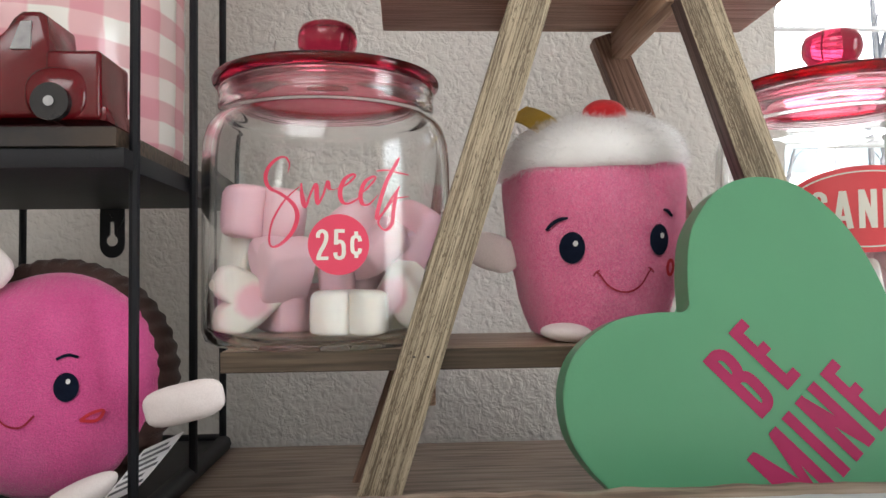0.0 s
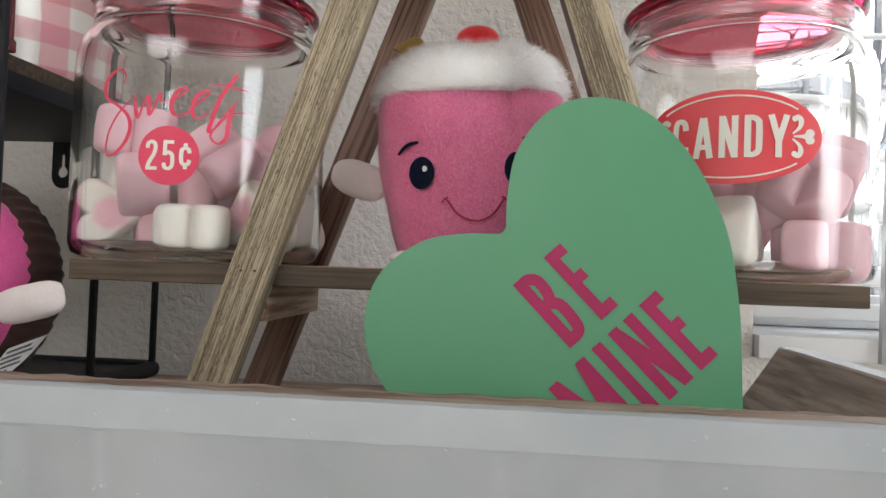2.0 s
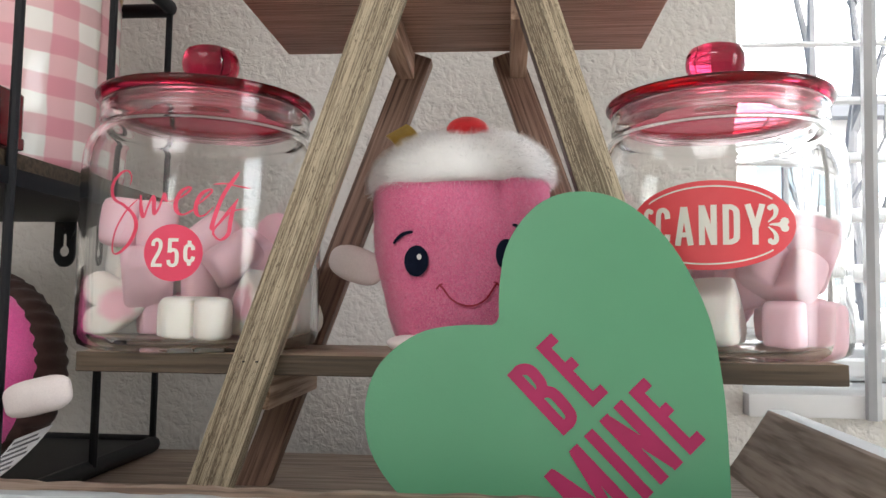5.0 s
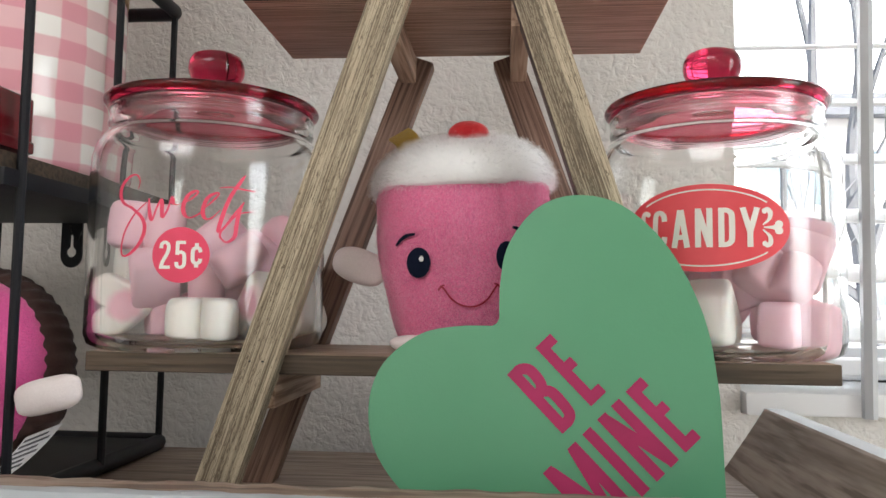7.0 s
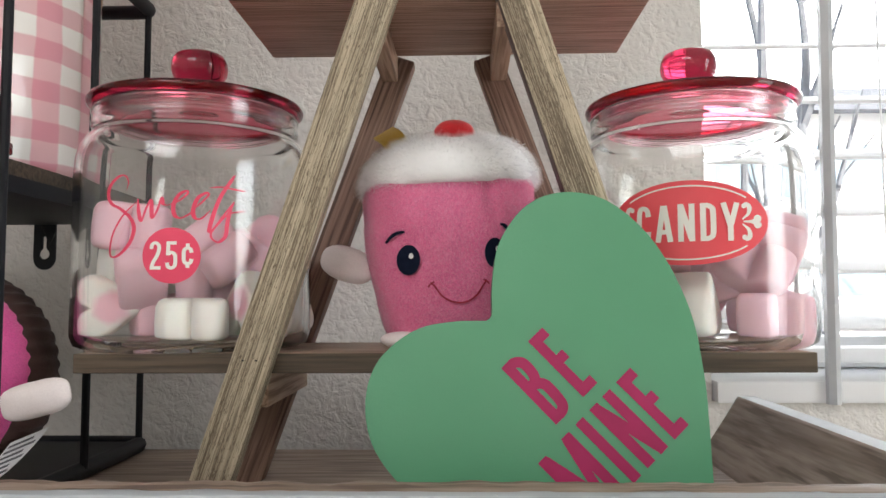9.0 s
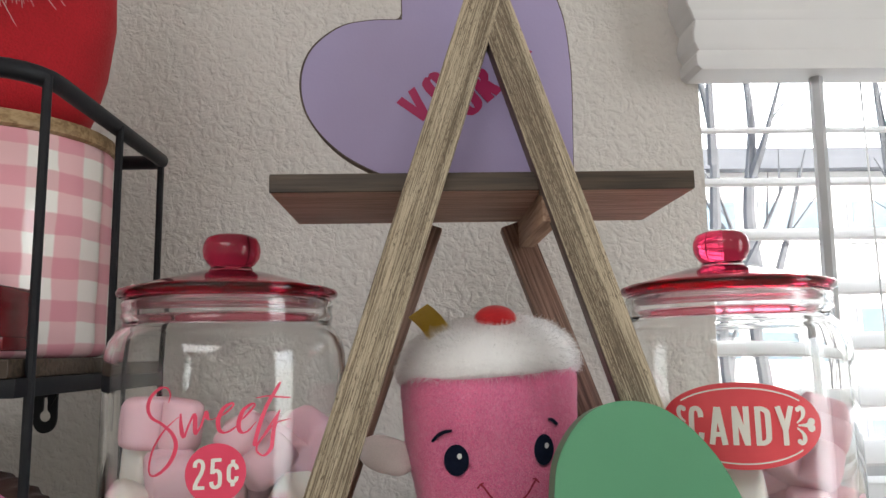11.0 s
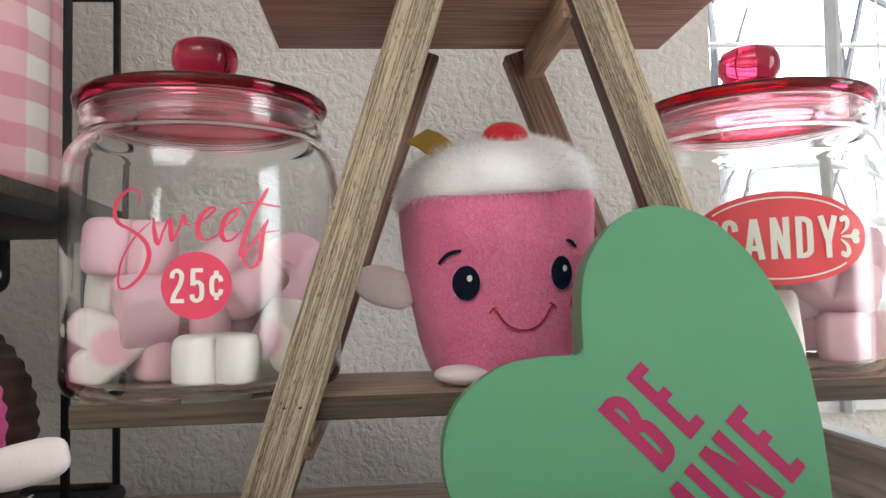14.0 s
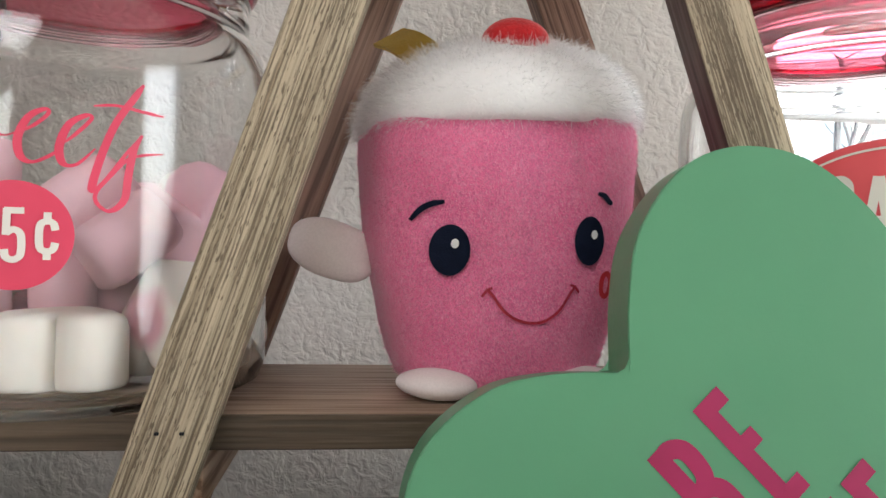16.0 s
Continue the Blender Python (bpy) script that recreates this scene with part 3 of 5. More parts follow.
part("wand", tube([(0.3455, 0.27, 0.53), (0.3415, 0.27, 0.32), (0.3385, 0.27, 0.085)], 0.0062, 6), WAND, blind, "grey hexagonal tilt wand", sharp=25)

# ---- outside ----
single("ground", box(-60, 60, 0.6, 200, -3.4, -3.3), SNOW, "bright pale ground outside the window", "ground", "structure", smooth=False)


HAZE = bpy.data.materials.new("overcast_sky")
HAZE.use_nodes = True
em = HAZE.node_tree.nodes.new("ShaderNodeEmission")
em.inputs["Color"].default_value, em.inputs["Strength"].default_value = (0.95, 0.98, 1.0, 1), 3.2
HAZE.node_tree.links.new(em.outputs[0], HAZE.node_tree.nodes["Material Output"].inputs["Surface"])
single("backdrop", box(-120, 160, 95, 95.5, -3.3, 90), HAZE, "plain white overcast sky", "sky", "structure", smooth=False)


def house(at, wide, deep, high, label, rows, cols):
    x, y, z = at
    h = thing("house", at, label, "house")
    part("wall", box(x - wide / 2, x + wide / 2, y, y + deep, z, z + high), SIDING, h, smooth=False)
    bm = loft([[(x - wide / 2 - 0.4, y - 0.4, z + high), (x + wide / 2 + 0.4, y - 0.4, z + high), (x + wide / 2 + 0.4, y + deep + 0.4, z + high), (x - wide / 2 - 0.4, y + deep + 0.4, z + high)],
               [(x - wide / 2 - 0.4, y + deep / 2 - 0.1, z + high * 1.2), (x + wide / 2 + 0.4, y + deep / 2 - 0.1, z + high * 1.2), (x + wide / 2 + 0.4, y + deep / 2 + 0.1, z + high * 1.2), (x - wide / 2 - 0.4, y + deep / 2 + 0.1, z + high * 1.2)]])
    part("roof", bm, ROOF, h, smooth=False)
    for r in range(rows):
        for c in range(cols):
            wx = x - wide / 2 + wide * (c + 0.5) / cols
            wz = z + high * (r + 0.32) / rows
            w = part("window", box(wx - 0.85, wx + 0.85, y - 0.06, y + 0.02, wz, wz + high * 0.42 / rows), TRIM_WHITE, h, smooth=False)
            part("pane", box(wx - 0.76, wx + 0.76, y - 0.075, y - 0.061, wz + 0.08, wz + high * 0.42 / rows - 0.08), DARK_PANE, w, smooth=False)
    return h


home = house((9.0, 17.0, -3.3), 11.0, 7.0, 7.8, "pale three-storey house seen through the blind", 3, 5)
part("panel", box(10.95, 12.1, 16.93, 16.999, -2.75, -1.6, 0.01), STRIPE_RED, home, "red wall panel beside a window")
house((21.0, 20.0, -3.3), 10.0, 7.0, 7.8, "pale three-storey house seen through the blind", 3, 4)


def tree(at, high, girth, seed):
    rng = random.Random(seed)
    tr = thing("tree", at, "bare grey winter tree outside the window", "tree", "trees outside")
    base = Vector(at)
    line = [base + Vector((rng.uniform(-0.04, 0.04) * high * k / 6, 0, high * k / 6)) for k in range(7)]
    part("trunk", tube(spline(line, 3), [girth * (1 - 0.8 * i / 18) for i in range(19)], 8), BARK, tr)
    bm = bmesh.new()
    for k in range(6):
        a = line[2 + k % 4].lerp(line[3 + k % 4], rng.random())
        way = Vector((rng.uniform(-1, 1), rng.uniform(-0.6, 0.6), rng.uniform(0.5, 1.1))).normalized()
        ln = high * rng.uniform(0.18, 0.36)
        pts = [a, a + way * ln * 0.5 + Vector((0, 0, 0.04 * ln)), a + way * ln + Vector((0, 0, 0.2 * ln))]
        tube(spline(pts, 3), [girth * 0.42 * (1 - 0.85 * i / 6) for i in range(7)], 5, bm=bm)
        for _ in range(2):
            b = pts[1].lerp(pts[2], rng.random())
            w2 = (way + Vector((rng.uniform(-1, 1), rng.uniform(-0.5, 0.5), rng.uniform(0, 0.8)))).normalized()
            tube([b, b + w2 * ln * 0.4], [girth * 0.1, girth * 0.03], 4, bm=bm)
    tagged(part("limb", bm, BARK, tr), kind="stuff")
    return tr


for i, (x, y, h, g) in enumerate(((3.6, 8.5, 6.0, 0.12), (5.4, 11.0, 7.0, 0.16), (7.0, 10.0, 6.0, 0.11), (9.6, 12.0, 7.5, 0.17), (12.2, 13.0, 7.0, 0.15))):
    tree((x, y, -3.3), h + 1.5, 1.3 * g, 11 + i)

awning = thing("striped_awning", (5.1, 7.0, -3.3), "red and white striped canvas screen on white posts", "awning")
for k in range(9):
    part("stripe", box(4.30 + 0.20 * k, 4.495 + 0.20 * k, 7.0, 7.04, -1.75, -0.985), (STRIPE_WHITE, STRIPE_RED, STRIPE_WHITE)[k % 3], awning, smooth=False)
part("top_bar", box(4.25, 6.15, 6.98, 7.06, -0.984, -0.93, 0.006), TRIM_WHITE, awning, "white top bar")
for x in (4.27, 6.10):
    part("post", box(x - 0.03, x + 0.03, 7.041, 7.10, -3.3, -0.93, 0.005), TRIM_WHITE, awning)

# ---- cabinet with raised front that carries the display ----
cab = thing("cabinet", (-0.25, 0.0, FLOOR_Z), "white painted cabinet with brown wood top and raised front", "cabinet")
part("deck_board", box(-0.80, 0.19, -0.100, 0.195, DECK_Z - 0.02, DECK_Z, 0.001), DECK, cab, "brown wood top")
front = [(-0.100, 0.030), (-0.100, 0.1035), (-0.1015, 0.1055), (-0.1125, 0.1055), (-0.1150, 0.1045), (-0.1195, 0.0935), (-0.1198, 0.0920), (-0.1192, 0.0905), (-0.1150, 0.030)]
def uneven(profile, x0, x1, count, size):
    """A moulding along x whose worn edges wander a little."""
    rows = []
    for i in range(count + 1):
        x = x0 + (x1 - x0) * i / count
        row = []
        for k, (y, z) in enumerate(profile):
            w = 0.0 if z < 0.05 else size * (noise.noise(Vector((x * 60, k * 3.1, 0.5))) + 0.6 * noise.noise(Vector((x * 220, k * 5.3, 2.5))))
            row.append((x, y + w, z + 0.8 * w))
        rows.append(row)
    return loft(rows)


part("front_board", uneven(front, -0.80, 0.214, 240, 0.0003), WHITE_PAINT, cab, "white painted moulding with worn edge", sharp=25)
part("edge_strip", uneven([(-0.1002, 0.1050), (-0.1002, 0.1062), (-0.1085, 0.1067), (-0.1122, 0.1055)], -0.80, 0.214, 240, 0.0009), DECK, cab, "bare brown wood edge")
side = lambda y, k: [(0.180 + k, y, DECK_Z - 0.02), (0.2205 + k, y, 0.104), (0.2340 + k, y, 0.104), (0.1935 + k, y, DECK_Z - 0.02)]
inner = lambda y, k: [(0.1775 + k, y, DECK_Z - 0.018), (0.2190 + k, y, 0.1030), (0.2205 + k, y, 0.1042), (0.180 + k, y, DECK_Z - 0.02)]
part("side_board", loft([side(-0.100, -0.004), side(0.176, 0.0)]), WHITE_PAINT, cab, smooth=False)
part("side_lining", loft([inner(-0.099, -0.004), inner(0.172, 0.0)]), RIM_WOOD, cab, "brown wood lining", smooth=False)
part("body", box(-0.80, 0.205, -0.098, 0.190, FLOOR_Z, DECK_Z - 0.021, 0.004), WHITE_PAINT, cab)

# ---- A-frame stand ----
stand = thing("ladder_shelf", (0, 0.05, DECK_Z), "weathered wooden A-frame shelf with two tiers on the cabinet", "shelf")


def leg(sign, y0, y1, x_top, z_top, x_foot, thick, wide, name, reach=0.0):
    """One straight leg from its foot to its top; y0 at the foot, y1 at the top."""
    foot, top = Vector((sign * x_foot, y0, DECK_Z)), Vector((sign * x_top, y1, z_top))
    d = (top - foot)
    n = d.length
    zax = d.normalized()
    yax = Vector((0, 1, 0))
    xax = yax.cross(zax).normalized()
    yax = zax.cross(xax)
    m = Matrix.Translation(foot) @ Matrix((xax, yax, zax)).transposed().to_4x4()
    bm = box(-wide / 2, wide / 2, 0, thick, 0.0, n + reach, 0.0012, 2)
    # the foot is cut level
    slope = xax.z / zax.z
    for v in bm.verts:
        if v.co.z < 0.01:
            v.co.z = -v.co.x * slope - v.co.y * yax.z / zax.z + (0.0005 if v.co.z > 0.0006 else 0)
    ob = part(name, bm, LEG if "front" in name else BACK_LEG, stand, m=m)
    ob.rotation_mode = "XYZ"
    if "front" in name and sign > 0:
        # the inner edge of the right leg gets a darker plain brown
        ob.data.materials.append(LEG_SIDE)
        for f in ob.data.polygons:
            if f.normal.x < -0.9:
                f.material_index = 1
    return ob


leg(-1, -0.0135, 0.0045, 0.0015, 0.452, 0.1275, 0.013, 0.0212, "front_leg", 0.022)
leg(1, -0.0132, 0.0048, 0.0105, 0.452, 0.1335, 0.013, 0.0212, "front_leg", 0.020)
leg(-1, 0.088, 0.110, 0.030, 0.349, 0.131, 0.014, 0.020, "back_leg")
leg(1, 0.088, 0.110, 0.030, 0.349, 0.131, 0.014, 0.020, "back_leg")
part("lower_shelf", box(-0.2, 0.2, 0.0015, 0.100, 0.139, 0.15, 0.0012), LOWER_X, stand, "brown wood shelf board")
part("lower_edge", box(-0.2, 0.2, 0.0, 0.0016, 0.1392, 0.1498, 0.0004, 1), EDGE_LOW, stand, "dark brown front edge")
part("upper_shelf", box(-0.1205, 0.1205, 0.0085, 0.109, 0.3492, 0.3602, 0.0012), SHELF_X, stand, "brown wood shelf board")
# front strip whose dark colour includes shade from the light behind it
part("upper_edge", box(-0.1205, 0.1205, 0.007, 0.0086, 0.3494, 0.3600, 0.0004, 1), EDGE_X, stand, "dark brown front edge")
for sgn in (-1, 1):
    part("rail", box(sgn * 0.038 - 0.0055, sgn * 0.038 + 0.0055, 0.0065, 0.124, 0.331, 0.349, 0.001), RAIL_Y, stand, "pale wood rail")
    part("rail", box(sgn * 0.098 - 0.0055, sgn * 0.098 + 0.0055, 0.0005, 0.100, 0.121, 0.139, 0.001), RAIL_Y, stand, "pale wood rail")
for x in (-0.1035, -0.0965):
    part("nail", lathe([(0, 0.1465), (0.0007, 0.1465), (0.0007, 0.1472), (0, 0.1472)], x, -0.0105, 8), BLACK, stand)


# ---- heart signs ----
def heart_outline(x_right, z_bottom, side, bulge, taller=0.0, narrow=0.0):
    """A heart that rests on one straight side: its point is at lower right, its notch at upper left."""
    x0, z1 = x_right - side, z_bottom + side
    k = bulge / side / 0.595
    lobe = [(0.0, 0.0), (0.004, 0.19 * k), (0.045, 0.37 * k), (0.18, 0.535 * k), (0.37, 0.595 * k), (0.59, 0.545 * k), (0.80, 0.35 * k), (0.945, 0.05), (0.992, -0.25), (1.0, -0.45)]
    lobe = [p for p in spline(lobe, 6)]
    first = [(x0 + min(u.x, 1.0) * side, z1 + u.y * side) for u in lobe]
    # the second lobe mirrors the first across the diagonal through notch and point
    second = [(x_right - (z - z_bottom), z_bottom + (x_right - x)) for x, z in first[1:]]
    first = [(x, z + max(0.0, z - z1) * taller / bulge) for x, z in first]
    line = [(x_right, z_bottom)] + first[::-1] + second
    return [(x0 + (x - x0) * (1 - narrow) if x > x0 else x, z) for x, z in line]


def heart_sign(name, x_right, z_bottom, side, bulge, y0, y1, paint, edge, label, taller=0.0, narrow=0.0):
    ob = thing(name, (x_right - side / 2, (y0 + y1) / 2, z_bottom), label, "sign")
    inset = 0.0002 if paint is edge else 0.0007
    part("board", prism(heart_outline(x_right, z_bottom, side, bulge, taller, narrow), y0, y1, 0.0012), edge, ob)
    part("face", prism(heart_outline(x_right - inset, z_bottom + inset, side - 2 * inset, bulge - inset, taller, narrow), y0 - 0.0006, y0 + 0.0004, 0.0002), paint, ob)
    return ob


green = heart_sign("heart_sign", 0.1337, DECK_Z, 0.1065, 0.0625, -0.0447, -0.0277, GREEN, GREEN, "mint green wooden heart sign with magenta lettering", 0.0036, 0.03)
STEM = 0.14
BLOCK = {
    "B": (0.33, [[(0.07, 0), (0.07, 1)], [(0.10, 0.93), (0.17, 0.93), (0.245, 0.86), (0.255, 0.73), (0.22, 0.60), (0.10, 0.535)], [(0.10, 0.545), (0.18, 0.545), (0.26, 0.46), (0.265, 0.28), (0.24, 0.12), (0.17, 0.07), (0.10, 0.07)]]),
    "E": (0.265, [[(0.07, 0), (0.07, 1)], [(0.10, 0.93), (0.265, 0.93)], [(0.10, 0.55), (0.245, 0.55)], [(0.10, 0.07), (0.265, 0.07)]]),
    "M": (0.56, [[(0.07, 0), (0.07, 1)], [(0.09, 0.96), (0.28, 0.12)], [(0.28, 0.12), (0.47, 0.96)], [(0.49, 0), (0.49, 1)]]),
    "I": (0.14, [[(0.07, 0), (0.07, 1)]]),
    "N": (0.38, [[(0.07, 0), (0.07, 1)], [(0.08, 0.95), (0.30, 0.05)], [(0.31, 0), (0.31, 1)]]),
    "V": (0.40, [[(0.06, 1), (0.19, 0.04)], [(0.21, 0.04), (0.34, 1)]]),
    "O": (0.36, [[(0.18, 0.93), (0.085, 0.84), (0.07, 0.5), (0.085, 0.16), (0.18, 0.07), (0.275, 0.16), (0.29, 0.5), (0.275, 0.84), (0.18, 0.93)]]),
    "U": (0.36, [[(0.07, 1), (0.07, 0.30), (0.11, 0.11), (0.18, 0.07), (0.25, 0.11), (0.29, 0.30), (0.29, 1)]]),
    "R": (0.34, [[(0.07, 0), (0.07, 1)], [(0.10, 0.93), (0.19, 0.93), (0.255, 0.84), (0.255, 0.68), (0.19, 0.55), (0.10, 0.53)], [(0.17, 0.53), (0.27, 0)]]),
}


def sign_word(owner, text, x, z, y, height, turn, gap=0.155, stem=STEM, stretch=1.0):
    """Tall block letters, one part each; x, z: the upper left corner of the word."""
    c, s = math.cos(radians(turn)), math.sin(radians(turn))
    at = 0.0
    for ch in text:
        wide, lines = BLOCK[ch]
        bm = bmesh.new()
        for i, pts in enumerate(lines):
            line = spline([(px, py) for px, py in pts], 5) if len(pts) > 2 else [Vector(p) for p in pts]
            rows = ribbon([p * height for p in line], stem * height * (0.86 if len(pts) == 2 and abs(pts[0][0] - pts[1][0]) > 0.1 and abs(pts[0][1] - pts[1][1]) > 0.3 else 1.0), bmesh.new())
            for v in rows.verts:
                v.co = Vector(((v.co.x + at * height) * stretch, v.co.y - height, 0.00004 * i))
            me = bpy.data.meshes.new("stroke")
            rows.to_mesh(me)
            rows.free()
            bm.from_mesh(me)
            bpy.data.meshes.remove(me)
        part("letter", put_flat(bm, x, y, z, turn), MAGENTA, owner, "magenta block letter", smooth=False)
        at += wide + gap


sign_word(green, "BE", 0.0312, 0.1431, -0.0456, 0.0374, 44.0, 0.17)
sign_word(green, "MINE", 0.0480, 0.0982, -0.0456, 0.0378, 44.5, 0.119)
green.rotation_euler.x = radians(-8)
green.location.z += 0.0013
lilac = heart_sign("heart_sign", 0.0610, 0.3604, 0.1075, 0.0640, 0.051, 0.069, LILAC, MDF, "lilac wooden heart sign with magenta lettering")
sign_word(lilac, "VO", -0.0500, 0.4150, 0.0501, 0.0207, 41.0, 0.12, 0.165, 1.75)
sign_word(lilac, "UR", -0.0177, 0.4199, 0.0501, 0.0207, 41.0, 0.06, 0.165, 1.75)
sign_word(lilac, "R", 0.0128, 0.4535, 0.0501, 0.0207, 41.0, 0.06, 0.165, 1.75)
lilac.rotation_euler.x = radians(5.5)
lilac.location.z += 0.0010


# ---- candy jars ----
def jar(cx, cy, label):
    ob = thing("candy_jar", (cx, cy, 0.15), label, "jar", "glass candy jars")
    outer = [(0.0, 0.1515), (0.040, 0.1510), (0.056, 0.1503), (0.0625, 0.1508), (0.0672, 0.1535), (0.0690, 0.1590), (0.0692, 0.200), (0.0690, 0.250), (0.0684, 0.2635), (0.0665, 0.2715), (0.0632, 0.2765), (0.0614, 0.2785), (0.0612, 0.2802), (0.0618, 0.2826), (0.0624, 0.2850), (0.0620, 0.2870), (0.0616, 0.2885), (0.0620, 0.2905), (0.0625, 0.2925), (0.0620, 0.2943), (0.0605, 0.2952)]
    inside = [(0.0575, 0.2950), (0.0570, 0.2880), (0.0566, 0.2795), (0.0590, 0.2755), (0.0622, 0.2710), (0.0642, 0.2630), (0.0650, 0.250), (0.0652, 0.200), (0.0650, 0.1610), (0.0630, 0.1562), (0.0560, 0.1548), (0.0, 0.1546)]
    outer = [(r * (0.975 if z > 0.279 else 1.0), z - 0.0032 * min(1.0, max(0.0, (z - 0.245) / 0.020))) for r, z in outer]
    inside = [(r * (0.975 if z > 0.279 else 1.0), z - 0.0032 * min(1.0, max(0.0, (z - 0.245) / 0.020))) for r, z in inside]
    body = part("jar_body", lathe(outer + inside, cx, cy, 96), CLEAR, ob, "clear glass body", sharp=60)
    body.visible_shadow = False
    lid = [(0.0, 0.3020), (0.012, 0.3018), (0.030, 0.3006), (0.0440, 0.2982), (0.0490, 0.2962), (0.0503, 0.2940), (0.0512, 0.2932), (0.0530, 0.2933), (0.0538, 0.2942), (0.0540, 0.2957),
           (0.0632, 0.2960), (0.0655, 0.2975), (0.0660, 0.2992), (0.0652, 0.3010), (0.0600, 0.3022), (0.0480, 0.3042), (0.0340, 0.3068), (0.0220, 0.3092), (0.0140, 0.3105), (0.0128, 0.3125), (0.0150, 0.3145), (0.0175, 0.3185), (0.0182, 0.3225), (0.0178, 0.3270), (0.0160, 0.3310), (0.0120, 0.3330), (0.0, 0.3336)]
    lid = [(r * (0.968 if r > 0.05 else 1.0), z - 0.0032 + 0.0032 * max(0.0, min(1.0, (0.062 - r) / 0.045))) for r, z in lid]
    lid = [(r * 0.94, 0.3105 + (z - 0.3105) * 0.93) if z > 0.3100 and r < 0.02 else (r, z) for r, z in lid]
    knob_from = next(i for i, (r, z) in enumerate(lid) if r < 0.0141 and i > 8)
    dome = lid[:10] + [(0.0585, lid[10][1] + 0.0002), (0.0585, lid[14][1] - 0.0004)] + lid[15:knob_from] + [(0.0, lid[knob_from][1])]
    lo = part("lid", lathe(dome, cx, cy, 96), RUBY_THIN, ob, "translucent ruby glass lid", sharp=60)
    rim = [(0.0588, lid[10][1])] + lid[10:15] + [(0.0588, lid[14][1] + 0.0001), (0.0588, lid[10][1])]
    ring = part("rim", lathe(rim, cx, cy, 96), RUBY, lo, "deep red glass rim", sharp=60)
    knob = part("knob", lathe([(0.0, lid[knob_from][1] + 0.0003)] + [(r, z + 0.0003) for r, z in lid[knob_from:]], cx, cy, 64), RUBY, lo, "round ruby glass knob", sharp=60)
    lo.visible_shadow = ring.visible_shadow = knob.visible_shadow = False
    ribs = [(0.0500, 0.2925), (0.0500, 0.2845)]
    for k in range(3):
        z = 0.2850 + 0.0026 * k
        ribs += [(0.0528, z), (0.0541, z + 0.0007), (0.0541, z + 0.0013), (0.0528, z + 0.0020)]
    ribs.append((0.0500, 0.2925))
    seal = part("gasket", lathe(ribs, cx, cy, 72), GASKET, ob, "rose tinted ribbed silicone seal", sharp=60)
    seal.visible_shadow = False
    return ob


sweets = jar(-0.1507, 0.048, "clear glass candy jar with ruby lid and red script print")
candy = jar(0.1540, 0.058, "clear glass candy jar with ruby lid and red oval label")
R = 0.0692
FACE = -90.0

# the script word, letter by letter (millimetres of arc and height)
strokes = [
    [(-12.1, 36.8), (-11.3, 40.9), (-13.4, 44.1), (-17.3, 43.6), (-22.1, 39.4), (-23.5, 34.1), (-21.2, 29.5), (-15.4, 26.4), (-9.5, 21.4), (-7.6, 15.3), (-10.2, 8.1), (-15.3, 2.9), (-20.0, 1.3), (-21.7, 4.8), (-20.1, 13.2), (-15.3, 21.5), (-10.8, 26.3), (-6.6, 29.8)]]
strokes += [[(-5.7, 31.5), (-5.2, 24.9), (-3.7, 20.0), (-1.4, 26.1), (1.2, 30.9), (1.7, 23.6), (2.4, 21.7), (4.7, 26.0), (6.6, 32.1), (7.5, 28.9), (9.8, 28.2)]]
strokes += [[(9.8, 28.2), (15.6, 30.9), (19.6, 34.7), (18.7, 35.9), (14.9, 33.4), (12.6, 27.9), (13.3, 23.1), (16.3, 21.6), (21.0, 24.1), (22.7, 26.1)]]
strokes += [[(22.7, 26.6), (26.3, 29.9), (30.0, 34.3), (28.8, 35.2), (24.6, 32.3), (22.4, 26.1), (23.4, 21.7), (26.7, 21.7), (31.2, 26.3)]]
strokes += [[(43.5, 45.7), (41.2, 42.0), (36.3, 34.0), (32.9, 25.1), (30.6, 16.3), (31.1, 14.8), (34.2, 18.3), (38.9, 25.3), (43.3, 31.3)]]
strokes += [[(30.5, 38.0), (36.4, 38.8), (43.1, 38.0), (49.5, 37.4)]]
strokes += [[(43.3, 31.3), (41.1, 26.6), (39.7, 19.0), (38.8, 12.6), (35.1, 9.3), (31.9, 11.3), (31.6, 14.3), (35.0, 18.9), (39.5, 24.0), (43.9, 25.7), (49.4, 26.5)]]
for k, s in enumerate(strokes):
    line = spline(s, 8)
    n = len(line)
    wide = []
    for i in range(n):
        d = line[min(i + 1, n - 1)] - line[max(i - 1, 0)]
        down = abs(d.y) / max(1e-6, d.length)
        # a brush: broad on the way down, thin on the way up and at the ends
        ends = min(1.0, 0.35 + 6.0 * min(i, n - 1 - i) / n)
        wide.append(0.001 * ends * (0.75 + (1.45 if d.y < 0 else 0.35) * down))
    wide = [sum(wide[max(0, i - 2):i + 3]) / len(wide[max(0, i - 2):i + 3]) for i in range(n)]
    bm = ribbon([p * 0.001 for p in line], wide)
    for v in bm.verts:
        v.co.z = 0.00003 * k
    part("script_letter", wrap(bm, -0.1507, 0.048, R, FACE, 0.200, 0.0005), ROSE, sweets, "rose red script lettering", smooth=False)
part("price_dot", wrap(disc_grid(0.0147, 0.0146), -0.1507, 0.048, R, FACE + 9.9, 0.2020, 0.0003), ROSE, sweets, "rose red round dot")
